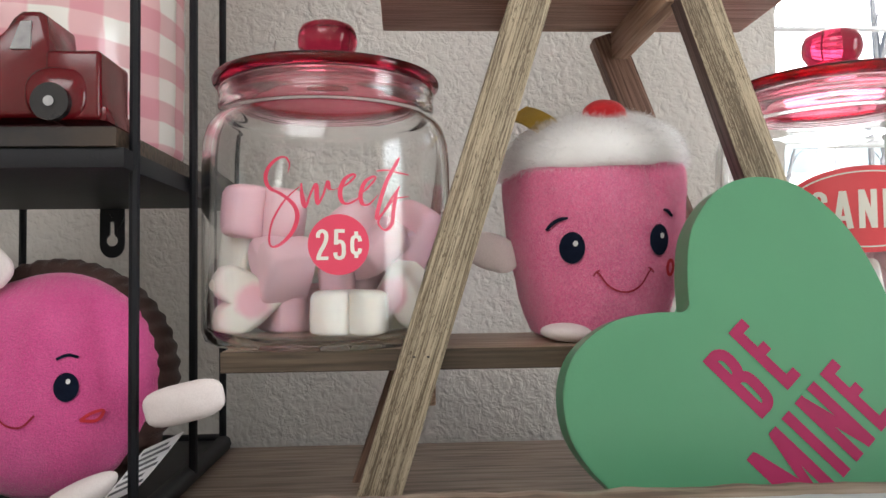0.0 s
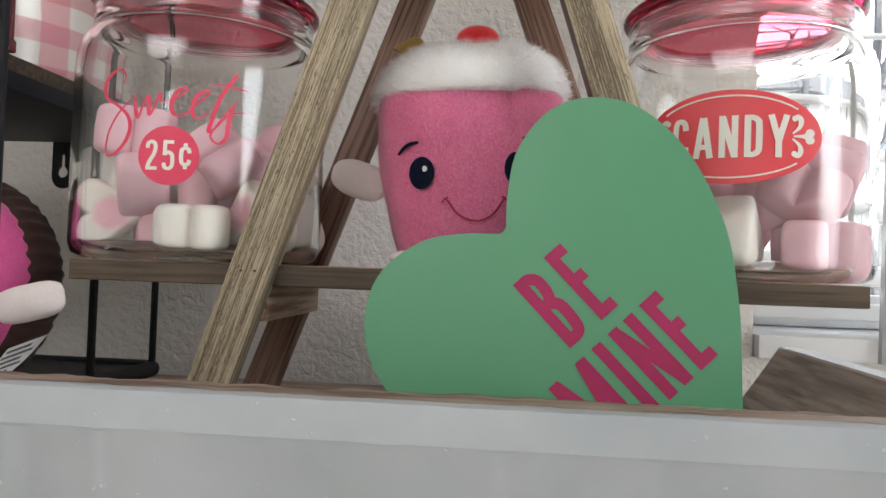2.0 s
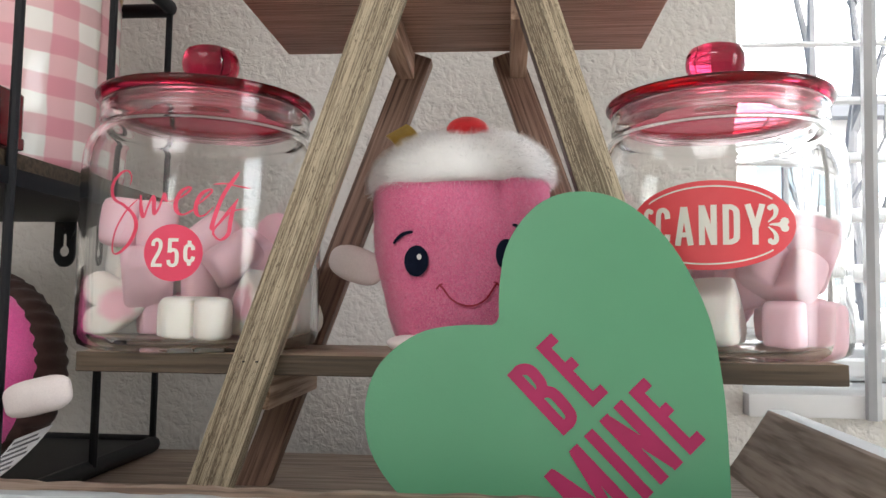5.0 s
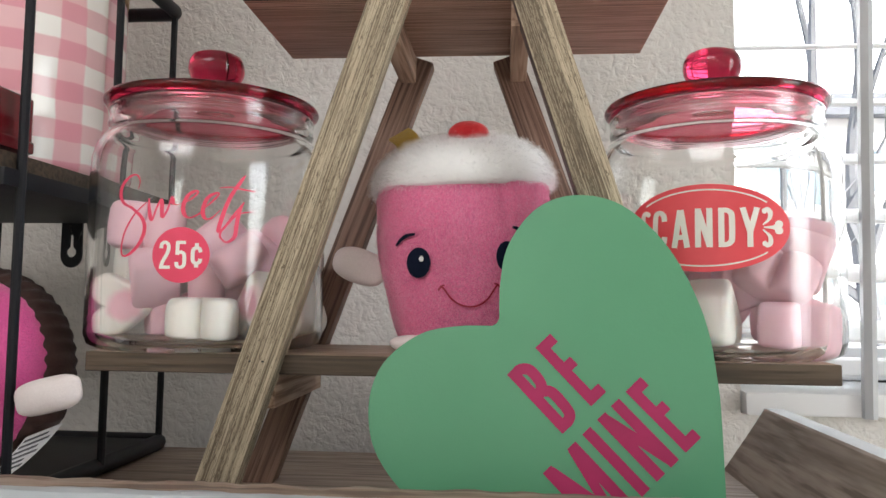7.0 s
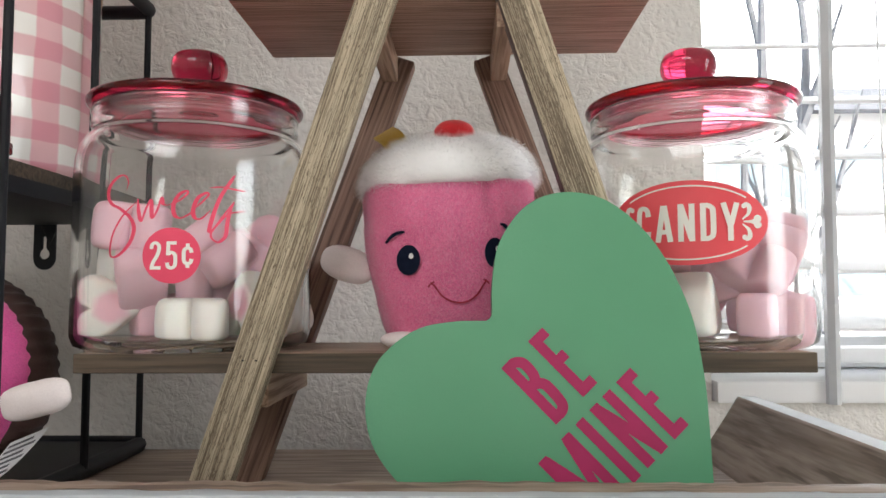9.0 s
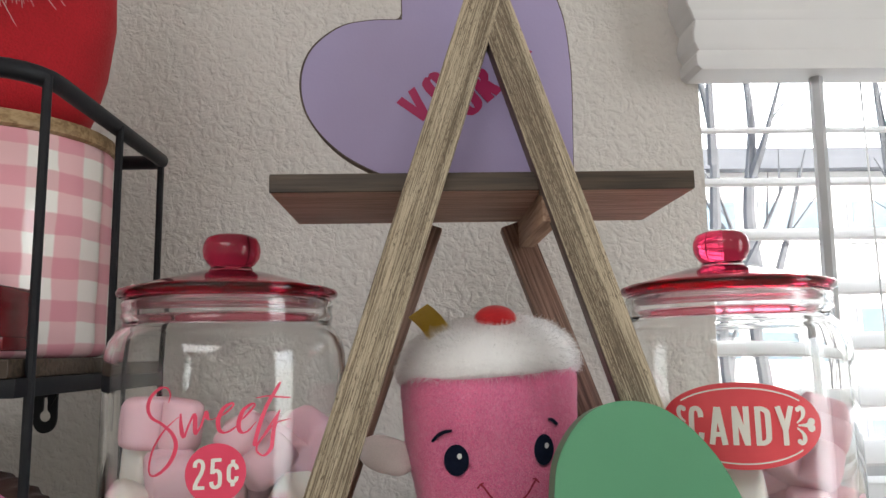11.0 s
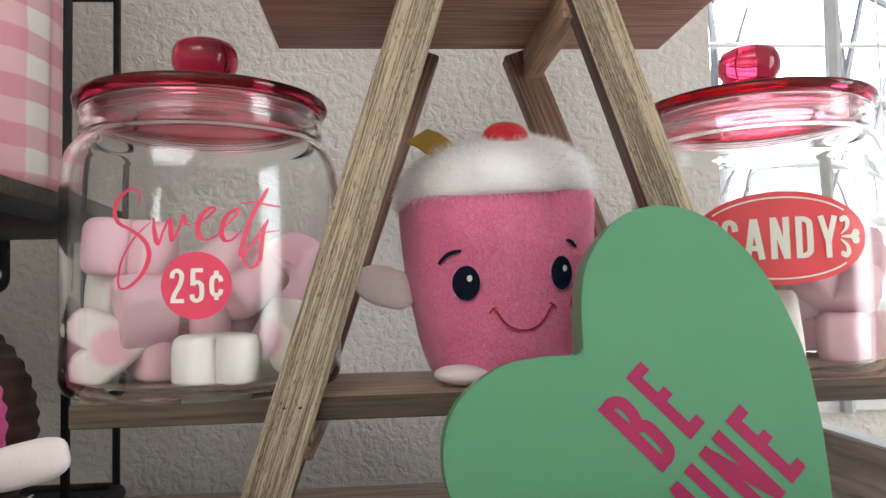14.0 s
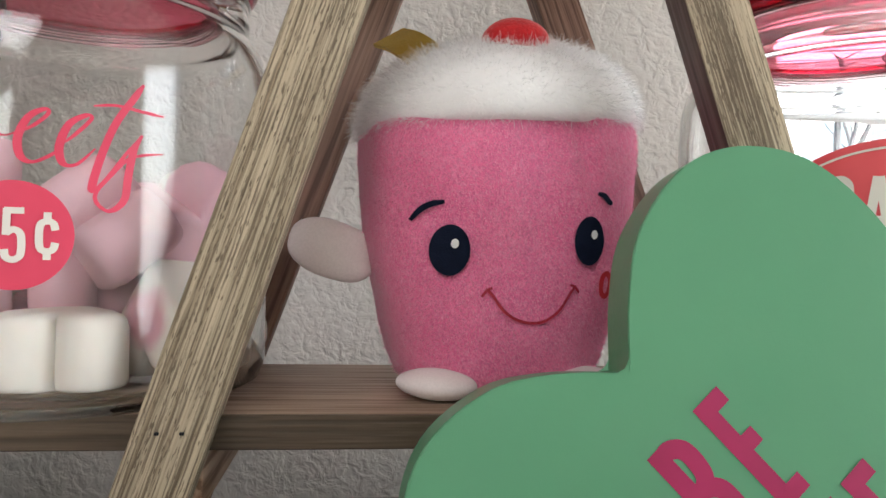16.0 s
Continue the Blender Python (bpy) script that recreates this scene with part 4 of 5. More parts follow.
BLOCK.update({
    "2": (0.38, [[(0.075, 0.72), (0.09, 0.86), (0.19, 0.935), (0.29, 0.86), (0.305, 0.70), (0.25, 0.50), (0.13, 0.25), (0.085, 0.09)], [(0.03, 0.065), (0.36, 0.065)]]),
    "5": (0.38, [[(0.34, 0.935), (0.06, 0.935)], [(0.10, 0.97), (0.09, 0.50)], [(0.09, 0.53), (0.19, 0.60), (0.29, 0.53), (0.31, 0.33), (0.29, 0.14), (0.19, 0.065), (0.09, 0.12), (0.07, 0.25)]]),
    "¢": (0.36, [[(0.30, 0.60), (0.27, 0.72), (0.185, 0.76), (0.09, 0.70), (0.07, 0.49), (0.09, 0.28), (0.185, 0.22), (0.27, 0.26), (0.30, 0.38)], [(0.185, 0.76), (0.185, 0.92)], [(0.185, 0.07), (0.185, 0.22)]]),
    "C": (0.35, [[(0.29, 0.70), (0.27, 0.86), (0.18, 0.935), (0.09, 0.86), (0.07, 0.5), (0.09, 0.14), (0.18, 0.065), (0.27, 0.14), (0.29, 0.30)]]),
    "A": (0.40, [[(0.06, 0), (0.19, 0.98)], [(0.21, 0.98), (0.34, 0)], [(0.12, 0.27), (0.28, 0.27)]]),
    "D": (0.355, [[(0.07, 0), (0.07, 1)], [(0.10, 0.935), (0.17, 0.935), (0.26, 0.87), (0.285, 0.74), (0.285, 0.26), (0.26, 0.13), (0.17, 0.065), (0.10, 0.065)]]),
    "Y": (0.40, [[(0.05, 1), (0.19, 0.42)], [(0.35, 1), (0.21, 0.42)], [(0.20, 0), (0.20, 0.48)]]),
})


def block_print(text, height, wide, stem, gap):
    """Condensed capitals as one flat print, centred on x and y."""
    bm, at = bmesh.new(), 0.0
    for ch in text:
        w, lines = BLOCK[ch]
        for pts in lines:
            line = spline(pts, 6) if len(pts) > 2 else [Vector(pts[0]).lerp(Vector(pts[1]), i / 3) for i in range(4)]
            ribbon([Vector((p.x + at, p.y)) for p in line], stem, bm)
        at += w + gap
    at -= gap
    for v in bm.verts:
        v.co = Vector(((v.co.x / at - 0.5) * wide, (v.co.y - 0.5) * height, 0))
    for i, f in enumerate(bm.faces):
        for v in f.verts:
            v.co.z = 0.00001 * (i // 6 % 3)
    return bm


bm = block_print("25¢", 0.0150, 0.0222, 0.115, 0.10)
part("price_print", wrap(bm, -0.1507, 0.048, R, FACE + 9.9, 0.2020, 0.0007), PRINT_WHITE, sweets, "cream price numbers", smooth=False)

CF = FACE - 19.5
part("label", wrap(disc_grid(0.0425, 0.0225, rings=10, seg=72), 0.1540, 0.058, R, CF, 0.2185, 0.0003), CORAL, candy, "coral red oval label")
bm = block_print("CANDY", 0.0200, 0.0530, 0.125, 0.10)
part("label_print", wrap(bm, 0.1540, 0.058, R, CF, 0.2185, 0.0007), PRINT_WHITE, candy, "cream capitals", smooth=False)
for s in (-1, 1):
    bm = ribbon([Vector((0.0395 * math.cos(a), s * 0.0195 * math.sin(a))) for a in (radians(40 + 100 * i / 24) for i in range(25))], 0.0008)
    part("label_line", wrap(bm, 0.1540, 0.058, R, CF, 0.2185, 0.0007), PRINT_WHITE, candy, smooth=False)
    # small scroll and drop ornament beside the word
    bm = bmesh.new()
    for up_down in (-1, 1):
        line = spline([(s * 0.0280, up_down * 0.0012), (s * 0.0312, up_down * 0.0042), (s * 0.0318, up_down * 0.0075), (s * 0.0300, up_down * 0.0092), (s * 0.0284, up_down * 0.0080)], 5)
        ribbon(line, [0.0005 + 0.0021 * math.sin(math.pi * min(1.0, 0.1 + 0.8 * i / len(line))) ** 2 for i in range(len(line))], bm)
        disc_grid(0.0013, 0.0014, s * 0.0289, up_down * 0.0082, 2, 14, bm)
        disc_grid(0.0022, 0.0020, s * 0.0362, up_down * 0.0016, 2, 14, bm)
    ribbon([Vector((s * 0.0285, 0)), Vector((s * 0.0330, 0)), Vector((s * 0.0368, 0))], [0.0006, 0.0018, 0.0062], bm)
    part("label_scroll", wrap(bm, 0.1540, 0.058, R, CF, 0.2185, 0.0007), PRINT_WHITE, candy, smooth=False)


# ---- marshmallows ----
def mallow_mesh(name, mat, seed):
    rng = random.Random(seed)
    out = []
    # two round lobes with a crease between them, then down to a blunt point
    for i in range(44):
        x = (-1 if i < 22 else 1) * 0.0215 * math.cos(math.pi * (i % 22) / 22)
        if i < 22:
            z = 0.0095 + 0.0105 * math.sqrt(max(0.0, 1 - ((abs(x) - 0.0105) / 0.0110) ** 2))
        else:
            z = 0.0095 - 0.0300 * (1 - abs(x) / 0.0215) ** 0.75
        out.append((x, z))
    rings = []
    for t, k in ((-0.985, 0.30), (-1.0, 0.60), (-0.985, 0.76), (-0.93, 0.87), (-0.82, 0.945), (-0.62, 0.985), (0.0, 1.0), (0.62, 0.985), (0.82, 0.945), (0.93, 0.87), (0.985, 0.76), (1.0, 0.60), (0.985, 0.30)):
        rings.append([(k * x * (1 + rng.uniform(-0.02, 0.02)), 0.0138 * t, k * z * (1 + rng.uniform(-0.02, 0.02))) for x, z in out])
    return mesh_of(name, loft(rings), mat, True, 80)


mallow_filled = [mallow_mesh("marshmallow", MALLOW_FILLED, 7)] * 2
mallow_white = [mallow_mesh("marshmallow", MALLOW_WHITE, 3), mallow_mesh("marshmallow", MALLOW_WHITE, 4)]
mallow_pink = [mallow_mesh("marshmallow", MALLOW_PINK, 5), mallow_mesh("marshmallow", MALLOW_PINK, 6)]


def mallow(kind, x, y, z, rx, ry, rz, group, size=1.0):
    me = {"white": mallow_white, "pink": mallow_pink, "white pink-centred": mallow_filled}[kind][int(1000 * abs(x)) % 2]
    ob = new("marshmallow", me)
    ob.matrix_basis = pose(x, y, z, rx, ry, rz) @ Matrix.Scale(size, 4)
    tagged(ob, f"soft {kind} heart-shaped marshmallow in the glass jar", "marshmallow", group)


G1, G2 = "marshmallows in the script jar", "marshmallows in the oval label jar"
jx, jy = -0.1507, 0.048
for kind, x, y, z, rx, ry, rz, size in (
        ("white", 0.0140, -0.0350, 0.1672, 90, 0, 4, 0.92), ("pink", -0.0215, -0.0270, 0.1900, 6, 6, -60, 0.95), ("white pink-centred", -0.0400, -0.0230, 0.1742, 4, -92, 20, 0.92),
        ("white", -0.0455, 0.0000, 0.2005, 12, 40, 58, 0.95), ("pink", -0.0350, -0.0060, 0.2220, 90, 5, 10, 1.05), ("pink", 0.0220, -0.0180, 0.2030, 48, 34, -28, 1.05),
        ("pink", 0.0430, -0.0060, 0.2060, 30, -30, 30, 0.95), ("white pink-centred", 0.0440, -0.0230, 0.1760, 4, 176, -38, 0.95), ("white", 0.0500, 0.0180, 0.1745, 0, 180, 70, 0.90),
        ("white", 0.0460, 0.0120, 0.2090, 70, 10, 20, 0.95), ("pink", 0.0080, -0.0060, 0.1880, 90, 0, 40, 0.95), ("pink", 0.0020, 0.0100, 0.1690, -90, 0, 40, 1.0),
        ("pink", 0.0100, 0.0420, 0.1780, 0, 20, 10, 1.0), ("white", -0.0320, 0.0340, 0.1770, 0, 0, 40, 1.0), ("pink", -0.0240, -0.0060, 0.1680, 90, 0, 70, 0.9), ("pink", 0.0050, 0.0280, 0.2080, 75, 0, 60, 1.0)):
    mallow(kind, jx + x, jy + y, z, rx, ry, rz, G1, size)
jx, jy = 0.1540, 0.058
for kind, x, y, z, rx, ry, rz, size in (
        ("white", -0.0130, -0.0360, 0.1740, 4, 178, 62, 0.95), ("pink", 0.0280, -0.0330, 0.1675, 90, 0, 12, 1.0), ("pink", 0.0230, -0.0300, 0.1930, 62, 20, -24, 0.95),
        ("pink", 0.0440, -0.0150, 0.2060, 20, -24, 56, 1.05), ("pink", 0.0060, -0.0200, 0.1890, 20, 30, 10, 0.85), ("pink", 0.0460, 0.0150, 0.1690, 90, 0, 80, 1.0),
        ("pink", -0.0040, 0.0180, 0.1690, -90, 0, 70, 1.0), ("white", -0.0440, -0.0060, 0.1780, 0, 0, -70, 1.0), ("pink", -0.0240, 0.0060, 0.2010, 70, 10, 30, 1.0),
        ("pink", 0.0160, 0.0420, 0.1780, 0, 0, 15, 1.0), ("white", 0.0220, 0.0200, 0.2000, 60, 0, 50, 1.0)):
    mallow(kind, jx + x, jy + y, z, rx, ry, rz, G2, size)


# ---- plush cup on the lower shelf ----
PX, PY, PTURN = 0.004, 0.056, radians(7)
plush = thing("plush_toy", (PX, PY, 0.15), "pink velour milkshake plush toy with stitched smiling face", "plush toy")
cup = [(0.150, 0.028, 0.024), (0.1515, 0.0335, 0.029), (0.155, 0.0370, 0.0325), (0.162, 0.0395, 0.0345), (0.175, 0.0432, 0.0365), (0.190, 0.0470, 0.0380), (0.205, 0.0500, 0.0388), (0.220, 0.0520, 0.0390), (0.235, 0.0528, 0.0388), (0.246, 0.0522, 0.0380), (0.256, 0.0500, 0.0360)]


def cup_size(z):
    for (a, wa, da), (b, wb, db) in zip(cup, cup[1:]):
        if z <= b:
            t = max(0.0, (z - a) / (b - a))
            return wa + t * (wb - wa), da + t * (db - da)
    return cup[-1][1:]


def oval(w, d, n, z, seg=64, dent=0.0):
    pts = []
    for i in range(seg):
        a = 2 * math.pi * i / seg
        c, s = math.cos(a), math.sin(a)
        x = w * math.copysign(abs(c) ** (2 / n), c)
        y = d * math.copysign(abs(s) ** (2 / n), s)
        k = 1 + dent * noise.noise(Vector((x * 45, y * 45, z * 38)))
        pts.append((x * k, y * k, z))
    return pts


def turned(p):
    c, s = math.cos(PTURN), math.sin(PTURN)
    return (PX + p[0] * c - p[1] * s, PY + p[0] * s + p[1] * c, p[2])


def fold(x, z):
    """Depth of the soft creases in the upper front of the cup."""
    up = max(0.0, min(1.0, (z - 0.212) / 0.024))
    a = 0.0024 * math.exp(-((x - 0.0185 + 0.25 * (z - 0.246)) / 0.0032) ** 2) - 0.0012 * math.exp(-((x - 0.027) / 0.006) ** 2)
    b = 0.0011 * math.exp(-((x - 0.004 - 0.3 * (z - 0.24)) / 0.0045) ** 2) - 0.0010 * math.exp(-((x + 0.012) / 0.010) ** 2)
    return up * (a + b)


rings = []
zs = [0.150 + 0.106 * i / 44 for i in range(45)]
for z in zs:
    w, d = cup_size(z)
    rings.append([turned((x, y + (fold(x, z) if y < 0 else 0.0), h)) for x, y, h in oval(w, d, 2.7, z, 144, 0.042)])
part("cup", loft(rings), PINK_VELOUR, plush, "pink velour body", sharp=80)


def on_cup(x, z, lift):
    """The place on the front of the cup at local x and height z."""
    w, d = cup_size(z)
    k = 1 + 0.042 * noise.noise(Vector((x * 45, -d * 0.9 * 45, z * 38)))
    y = -d * max(0.02, 1 - min(0.98, abs(x / w)) ** 2.7) ** (1 / 2.7) * k
    return turned((x, y - lift + fold(x, z), z))


def stitched(name, bm, mat, label, lift):
    """A flat patch laid on the front of the cup."""
    for v in bm.verts:
        v.co = Vector(on_cup(v.co.x, v.co.y, lift))
    return part(name, bm, mat, plush, label, smooth=True, sharp=80)


for ex, ez, rx, rz in ((-0.0268, 0.2008, 0.0066, 0.0085), (0.0223, 0.2050, 0.0060, 0.0085)):
    stitched("eye", disc_grid(rx, rz, ex, ez, 4, 28), NAVY_THREAD, "navy embroidered oval eye", 0.0021)
    stitched("eye_glint", disc_grid(0.0013, 0.0016, ex + 0.0015, ez + 0.0022, 2, 14), WHITE_THREAD, "white stitched glint", 0.0026)
for pts in ([(-0.0395, 0.2105), (-0.0365, 0.2140), (-0.0330, 0.2160), (-0.0290, 0.2167)], [(0.0255, 0.2215), (0.0280, 0.2208), (0.0302, 0.2188), (0.0316, 0.2185)]):
    line = spline(pts, 6)
    n = len(line)
    stitched("brow", ribbon(line, [0.0007 + 0.0014 * math.sin(math.pi * (0.12 + 0.8 * i / n)) for i in range(n)]), NAVY_THREAD, "navy stitched brow", 0.0021)
smile = spline([(-0.0146, 0.1880), (-0.0123, 0.1862), (-0.0078, 0.1805), (-0.0015, 0.1772), (0.0057, 0.1772), (0.0117, 0.1810), (0.0157, 0.1870), (0.0177, 0.1895)], 6)
stitched("smile", ribbon(smile, 0.0010), CRIMSON_THREAD, "crimson stitched smile", 0.0020)
for a, b in (((-0.0158, 0.1855), (-0.0123, 0.1885)), ((0.0154, 0.1898), (0.0192, 0.1872))):
    stitched("smile_tick", ribbon([Vector(a), (Vector(a) + Vector(b)) / 2 + Vector((0, 0.0008)), Vector(b)], 0.0009), CRIMSON_THREAD, "", 0.0020)
ring_pts = [Vector((0.0305 + 0.0021 * math.cos(a), 0.1898 + 0.0040 * math.sin(a))) for a in (2 * math.pi * i / 20 for i in range(21))]
stitched("cheek_stitch", ribbon(ring_pts, 0.0020), RED_THREAD, "red stitched cheek mark", 0.0020)

# short velour nap
rng = random.Random(17)
verts, faces = [], []
for _ in range(34000):
    z = 0.1515 + 0.1035 * rng.random()
    w, d = cup_size(z)
    a = rng.uniform(math.pi * 0.93, math.pi * 2.22)
    c, sn = math.cos(a), math.sin(a)
    x, y = w * math.copysign(abs(c) ** (2 / 2.7), c), d * math.copysign(abs(sn) ** (2 / 2.7), sn)
    k = 1 + 0.042 * noise.noise(Vector((x * 45, y * 45, z * 38)))
    p = Vector(turned((x * k, y * k + (fold(x, z) if y < 0 else 0.0), z)))
    n2 = Vector((abs(x / w) ** 1.7 / w * math.copysign(1, x), abs(y / d) ** 1.7 / d * math.copysign(1, y), 0)).normalized()
    n2 = Vector((n2.x * math.cos(PTURN) - n2.y * math.sin(PTURN), n2.x * math.sin(PTURN) + n2.y * math.cos(PTURN), 0))
    # the nap is brushed down, in patches aside
    lean = 0.9 * noise.noise(Vector((x * 70, z * 70, 3.0)))
    out = (n2 * 1.0 + Vector((lean + rng.gauss(0, 0.35), 0, -0.75 + 0.8 * noise.noise(Vector((x * 55, z * 55, 9.0))) + rng.gauss(0, 0.35)))).normalized()
    side_way = out.cross(n2)
    side_way = (side_way if side_way.length > 1e-4 else Vector((0, 0, 1))).normalized() * 0.00016
    ln = rng.uniform(0.0007, 0.0015)
    n = len(verts)
    verts += [p - side_way, p + side_way, p + out * ln]
    faces.append((n, n + 1, n + 2))
me = bpy.data.meshes.new("nap")
me.from_pydata([tuple(v - Vector((PX, PY, 0.15))) for v in verts], [], faces)
me.materials.append(NAP)
nap = new("nap", me)
nap.parent = plush
tagged(nap, "short pink velour nap", kind="stuff")

# fluffy cream top: core and many fine hairs
cream = [(0.2465, 0.0515, 0.0395), (0.249, 0.0535, 0.0415), (0.255, 0.0535, 0.0420), (0.262, 0.0505, 0.0395), (0.2685, 0.0445, 0.035), (0.2745, 0.0350, 0.027), (0.2785, 0.0215, 0.0165), (0.2800, 0.004, 0.003)]
rings = [[turned((p[0], p[1], p[2] + 0.06 * p[0])) for p in oval(w, d, 2.3, z - 0.001, 64, 0.05)] for z, w, d in cream]
FUR_BASE, _, _ = mottled("white_fur_base", (0.90, 0.90, 0.90), (0.94, 0.94, 0.94), 120.0, 0.9, 0.5, 600.0)
core = part("cream", loft(rings), FUR_BASE, plush, "white fluffy cream", sharp=80)
rng = random.Random(5)
verts, faces = [], []
for _ in range(22000):
    t = rng.random() ** 0.8
    k = t * (len(cream) - 1.001)
    i = int(k)
    f = k - i
    z, w, d = (cream[i][j] + f * (cream[i + 1][j] - cream[i][j]) for j in range(3))
    a = rng.uniform(0, 2 * math.pi)
    c, s = math.cos(a), math.sin(a)
    x, y = w * math.copysign(abs(c) ** 0.87, c), d * math.copysign(abs(s) ** 0.87, s)
    p = Vector(turned((x * 0.985, y * 0.985, z - 0.001 + 0.06 * x)))
    out = Vector((c * (1.15 - t), s * (1.15 - t), 0.15 + 1.1 * t)).normalized()
    out = (out + Vector((rng.gauss(0, 0.42), rng.gauss(0, 0.42), rng.gauss(0, 0.30) - 0.55))).normalized()
    ln = rng.uniform(0.0026, 0.0068)
    sidev = out.cross(Vector((rng.gauss(0, 1), rng.gauss(0, 1), rng.gauss(0, 1)))).normalized() * 0.00011
    mid = p + out * ln * 0.55
    tip = p + out * ln + Vector((rng.gauss(0, 0.0008), rng.gauss(0, 0.0008), -0.0006))
    n = len(verts)
    verts += [p - sidev, p + sidev, mid + sidev * 0.8, mid - sidev * 0.8, tip]
    faces += [(n, n + 1, n + 2, n + 3), (n + 3, n + 2, n + 4)]
me = bpy.data.meshes.new("fur")
me.from_pydata([tuple(v - Vector((PX, PY, 0.15))) for v in verts], [], faces)
me.materials.append(HAIR)
fur = new("fur", me)
fur.parent = plush
tagged(fur, "fine white fur strands", kind="stuff")


def pad(at, rx, ry, rz, m_rot, n=2.0):
    """A soft cushion: a squashed ball."""
    bm = bmesh.new()
    bmesh.ops.create_uvsphere(bm, u_segments=28, v_segments=16, radius=1.0)
    for v in bm.verts:
        u = v.co
        flat = (abs(u.x) ** n + abs(u.z) ** n) ** (1 / n)
        k = math.hypot(u.x, u.z) / flat if flat > 1e-6 else 1.0
        p = Vector((u.x * k * rx, u.y * ry, u.z * k * rz))
        p *= 1 + 0.04 * noise.noise(p * 90)
        v.co = Vector(at) + m_rot @ p
    return bm


part("cherry", pad((0.0080, 0.0420, 0.2785), 0.0127, 0.0115, 0.0085, Matrix.Identity(3)), RED_FELT, plush, "red felt cherry", sharp=80)
straw = spline([(-0.0225, 0.029, 0.2640), (-0.0265, 0.040, 0.2715), (-0.0320, 0.054, 0.2795), (-0.0380, 0.0690, 0.2855)], 5)
rings = []
for p in straw:
    acr = Vector((0.0060, 0.0022, 0.0042))
    nrm = Vector((-0.0003, -0.0004, 0.00055))
    rings.append([p - acr - nrm, p + acr - nrm, p + acr + nrm, p - acr + nrm])
part("straw", loft(rings), YELLOW_FELT, plush, "mustard yellow felt straw", sharp=40)
part("arm", pad((-0.0572, 0.048, 0.2000), 0.0168, 0.0042, 0.0106, Euler((0, radians(18), radians(6))).to_matrix(), 2.5), WHITE_FELT, plush, "pale felt arm", sharp=80)
part("arm", pad((0.0600, 0.066, 0.2020), 0.0120, 0.0045, 0.0090, Euler((0, radians(-14), radians(8))).to_matrix()), WHITE_FELT, plush, "pale felt arm", sharp=80)
part("foot", pad((-0.0205, 0.0225, 0.1553), 0.0140, 0.0125, 0.0052, Euler((0, radians(3), 0)).to_matrix()), WHITE_FELT, plush, "white felt foot", sharp=80)
part("foot", pad((0.0310, 0.0290, 0.1553), 0.0140, 0.0125, 0.0052, Euler((0, radians(-3), radians(8))).to_matrix()), WHITE_FELT, plush, "white felt foot", sharp=80)

# ---- wire rack ----
RX0, RX1, RY0, RY1, RZ = -0.53, -0.2420, -0.0175, 0.186, 0.4150
rack = thing("wire_rack", (-0.38, 0.085, DECK_Z), "black metal two-tier wire rack with wooden shelf", "rack")


def loop_bar(z, r, radius=0.03):
    pts = []
    for cx, cy, a0 in ((RX1 - radius, RY0 + radius, -90), (RX1 - 0.008, RY1 - 0.008, 0), (RX0 + 0.008, RY1 - 0.008, 90), (RX0 + radius, RY0 + radius, 180)):
        rr = radius if cy < 0.1 else 0.008
        pts += [(cx + rr * math.cos(radians(a0 + k * 15)), cy + rr * math.sin(radians(a0 + k * 15)), z) for k in range(7)]
    bm = bmesh.new()
    tube(pts + pts[:1], r, 10, bm)
    return bm


part("top_rail", loop_bar(RZ, 0.0056), BLACK, rack, "thick black top rail")
for x, y in ((RX1 + 0.0005, RY0 + 0.016), (RX1 + 0.0035, 0.090), (RX1 - 0.001, RY1 - 0.004), (RX0 + 0.002, RY0 + 0.016), (RX0, 0.090), (RX0, RY1 - 0.004), (-0.39, RY1)):
    part("upright", tube([(x, y, RZ), (x, y, DECK_Z + 0.008)], 0.0027, 8), BLACK, rack)
part("base_rail", loop_bar(DECK_Z + 0.0062, 0.0060, 0.02), BLACK, rack)
part("base_tray", box(RX0 + 0.004, RX1 - 0.004, RY0 + 0.004, RY1 - 0.004, DECK_Z + 0.003, DECK_Z + 0.0085, 0.001), BLACK, rack, "black metal base tray")
part("shelf_frame", box(RX0 + 0.001, RX1 + 0.001, RY0 + 0.001, RY1 - 0.001, 0.2400, 0.2500, 0.001), BLACK, rack, "black metal shelf frame")
part("shelf_board", box(RX0 + 0.003, RX1 - 0.003, RY0 + 0.0005, RY1 - 0.003, 0.2502, 0.2600, 0.001), EDGE_X, rack, "dark brown wood shelf")
# thin strip added to darken the board's front, near black with brown patches
DARK_LIP = mottled("mottled_black_shelf_edge", (0.012, 0.012, 0.014), (0.055, 0.034, 0.02), 28.0, 0.5, 0.3, 300.0)[0]
part("shelf_lip", box(RX0 + 0.003, RX1 - 0.002, RY0 - 0.0012, RY0 + 0.0004, 0.2500, 0.2592, 0.0004, 1), DARK_LIP, rack, "black lip with brown patches")
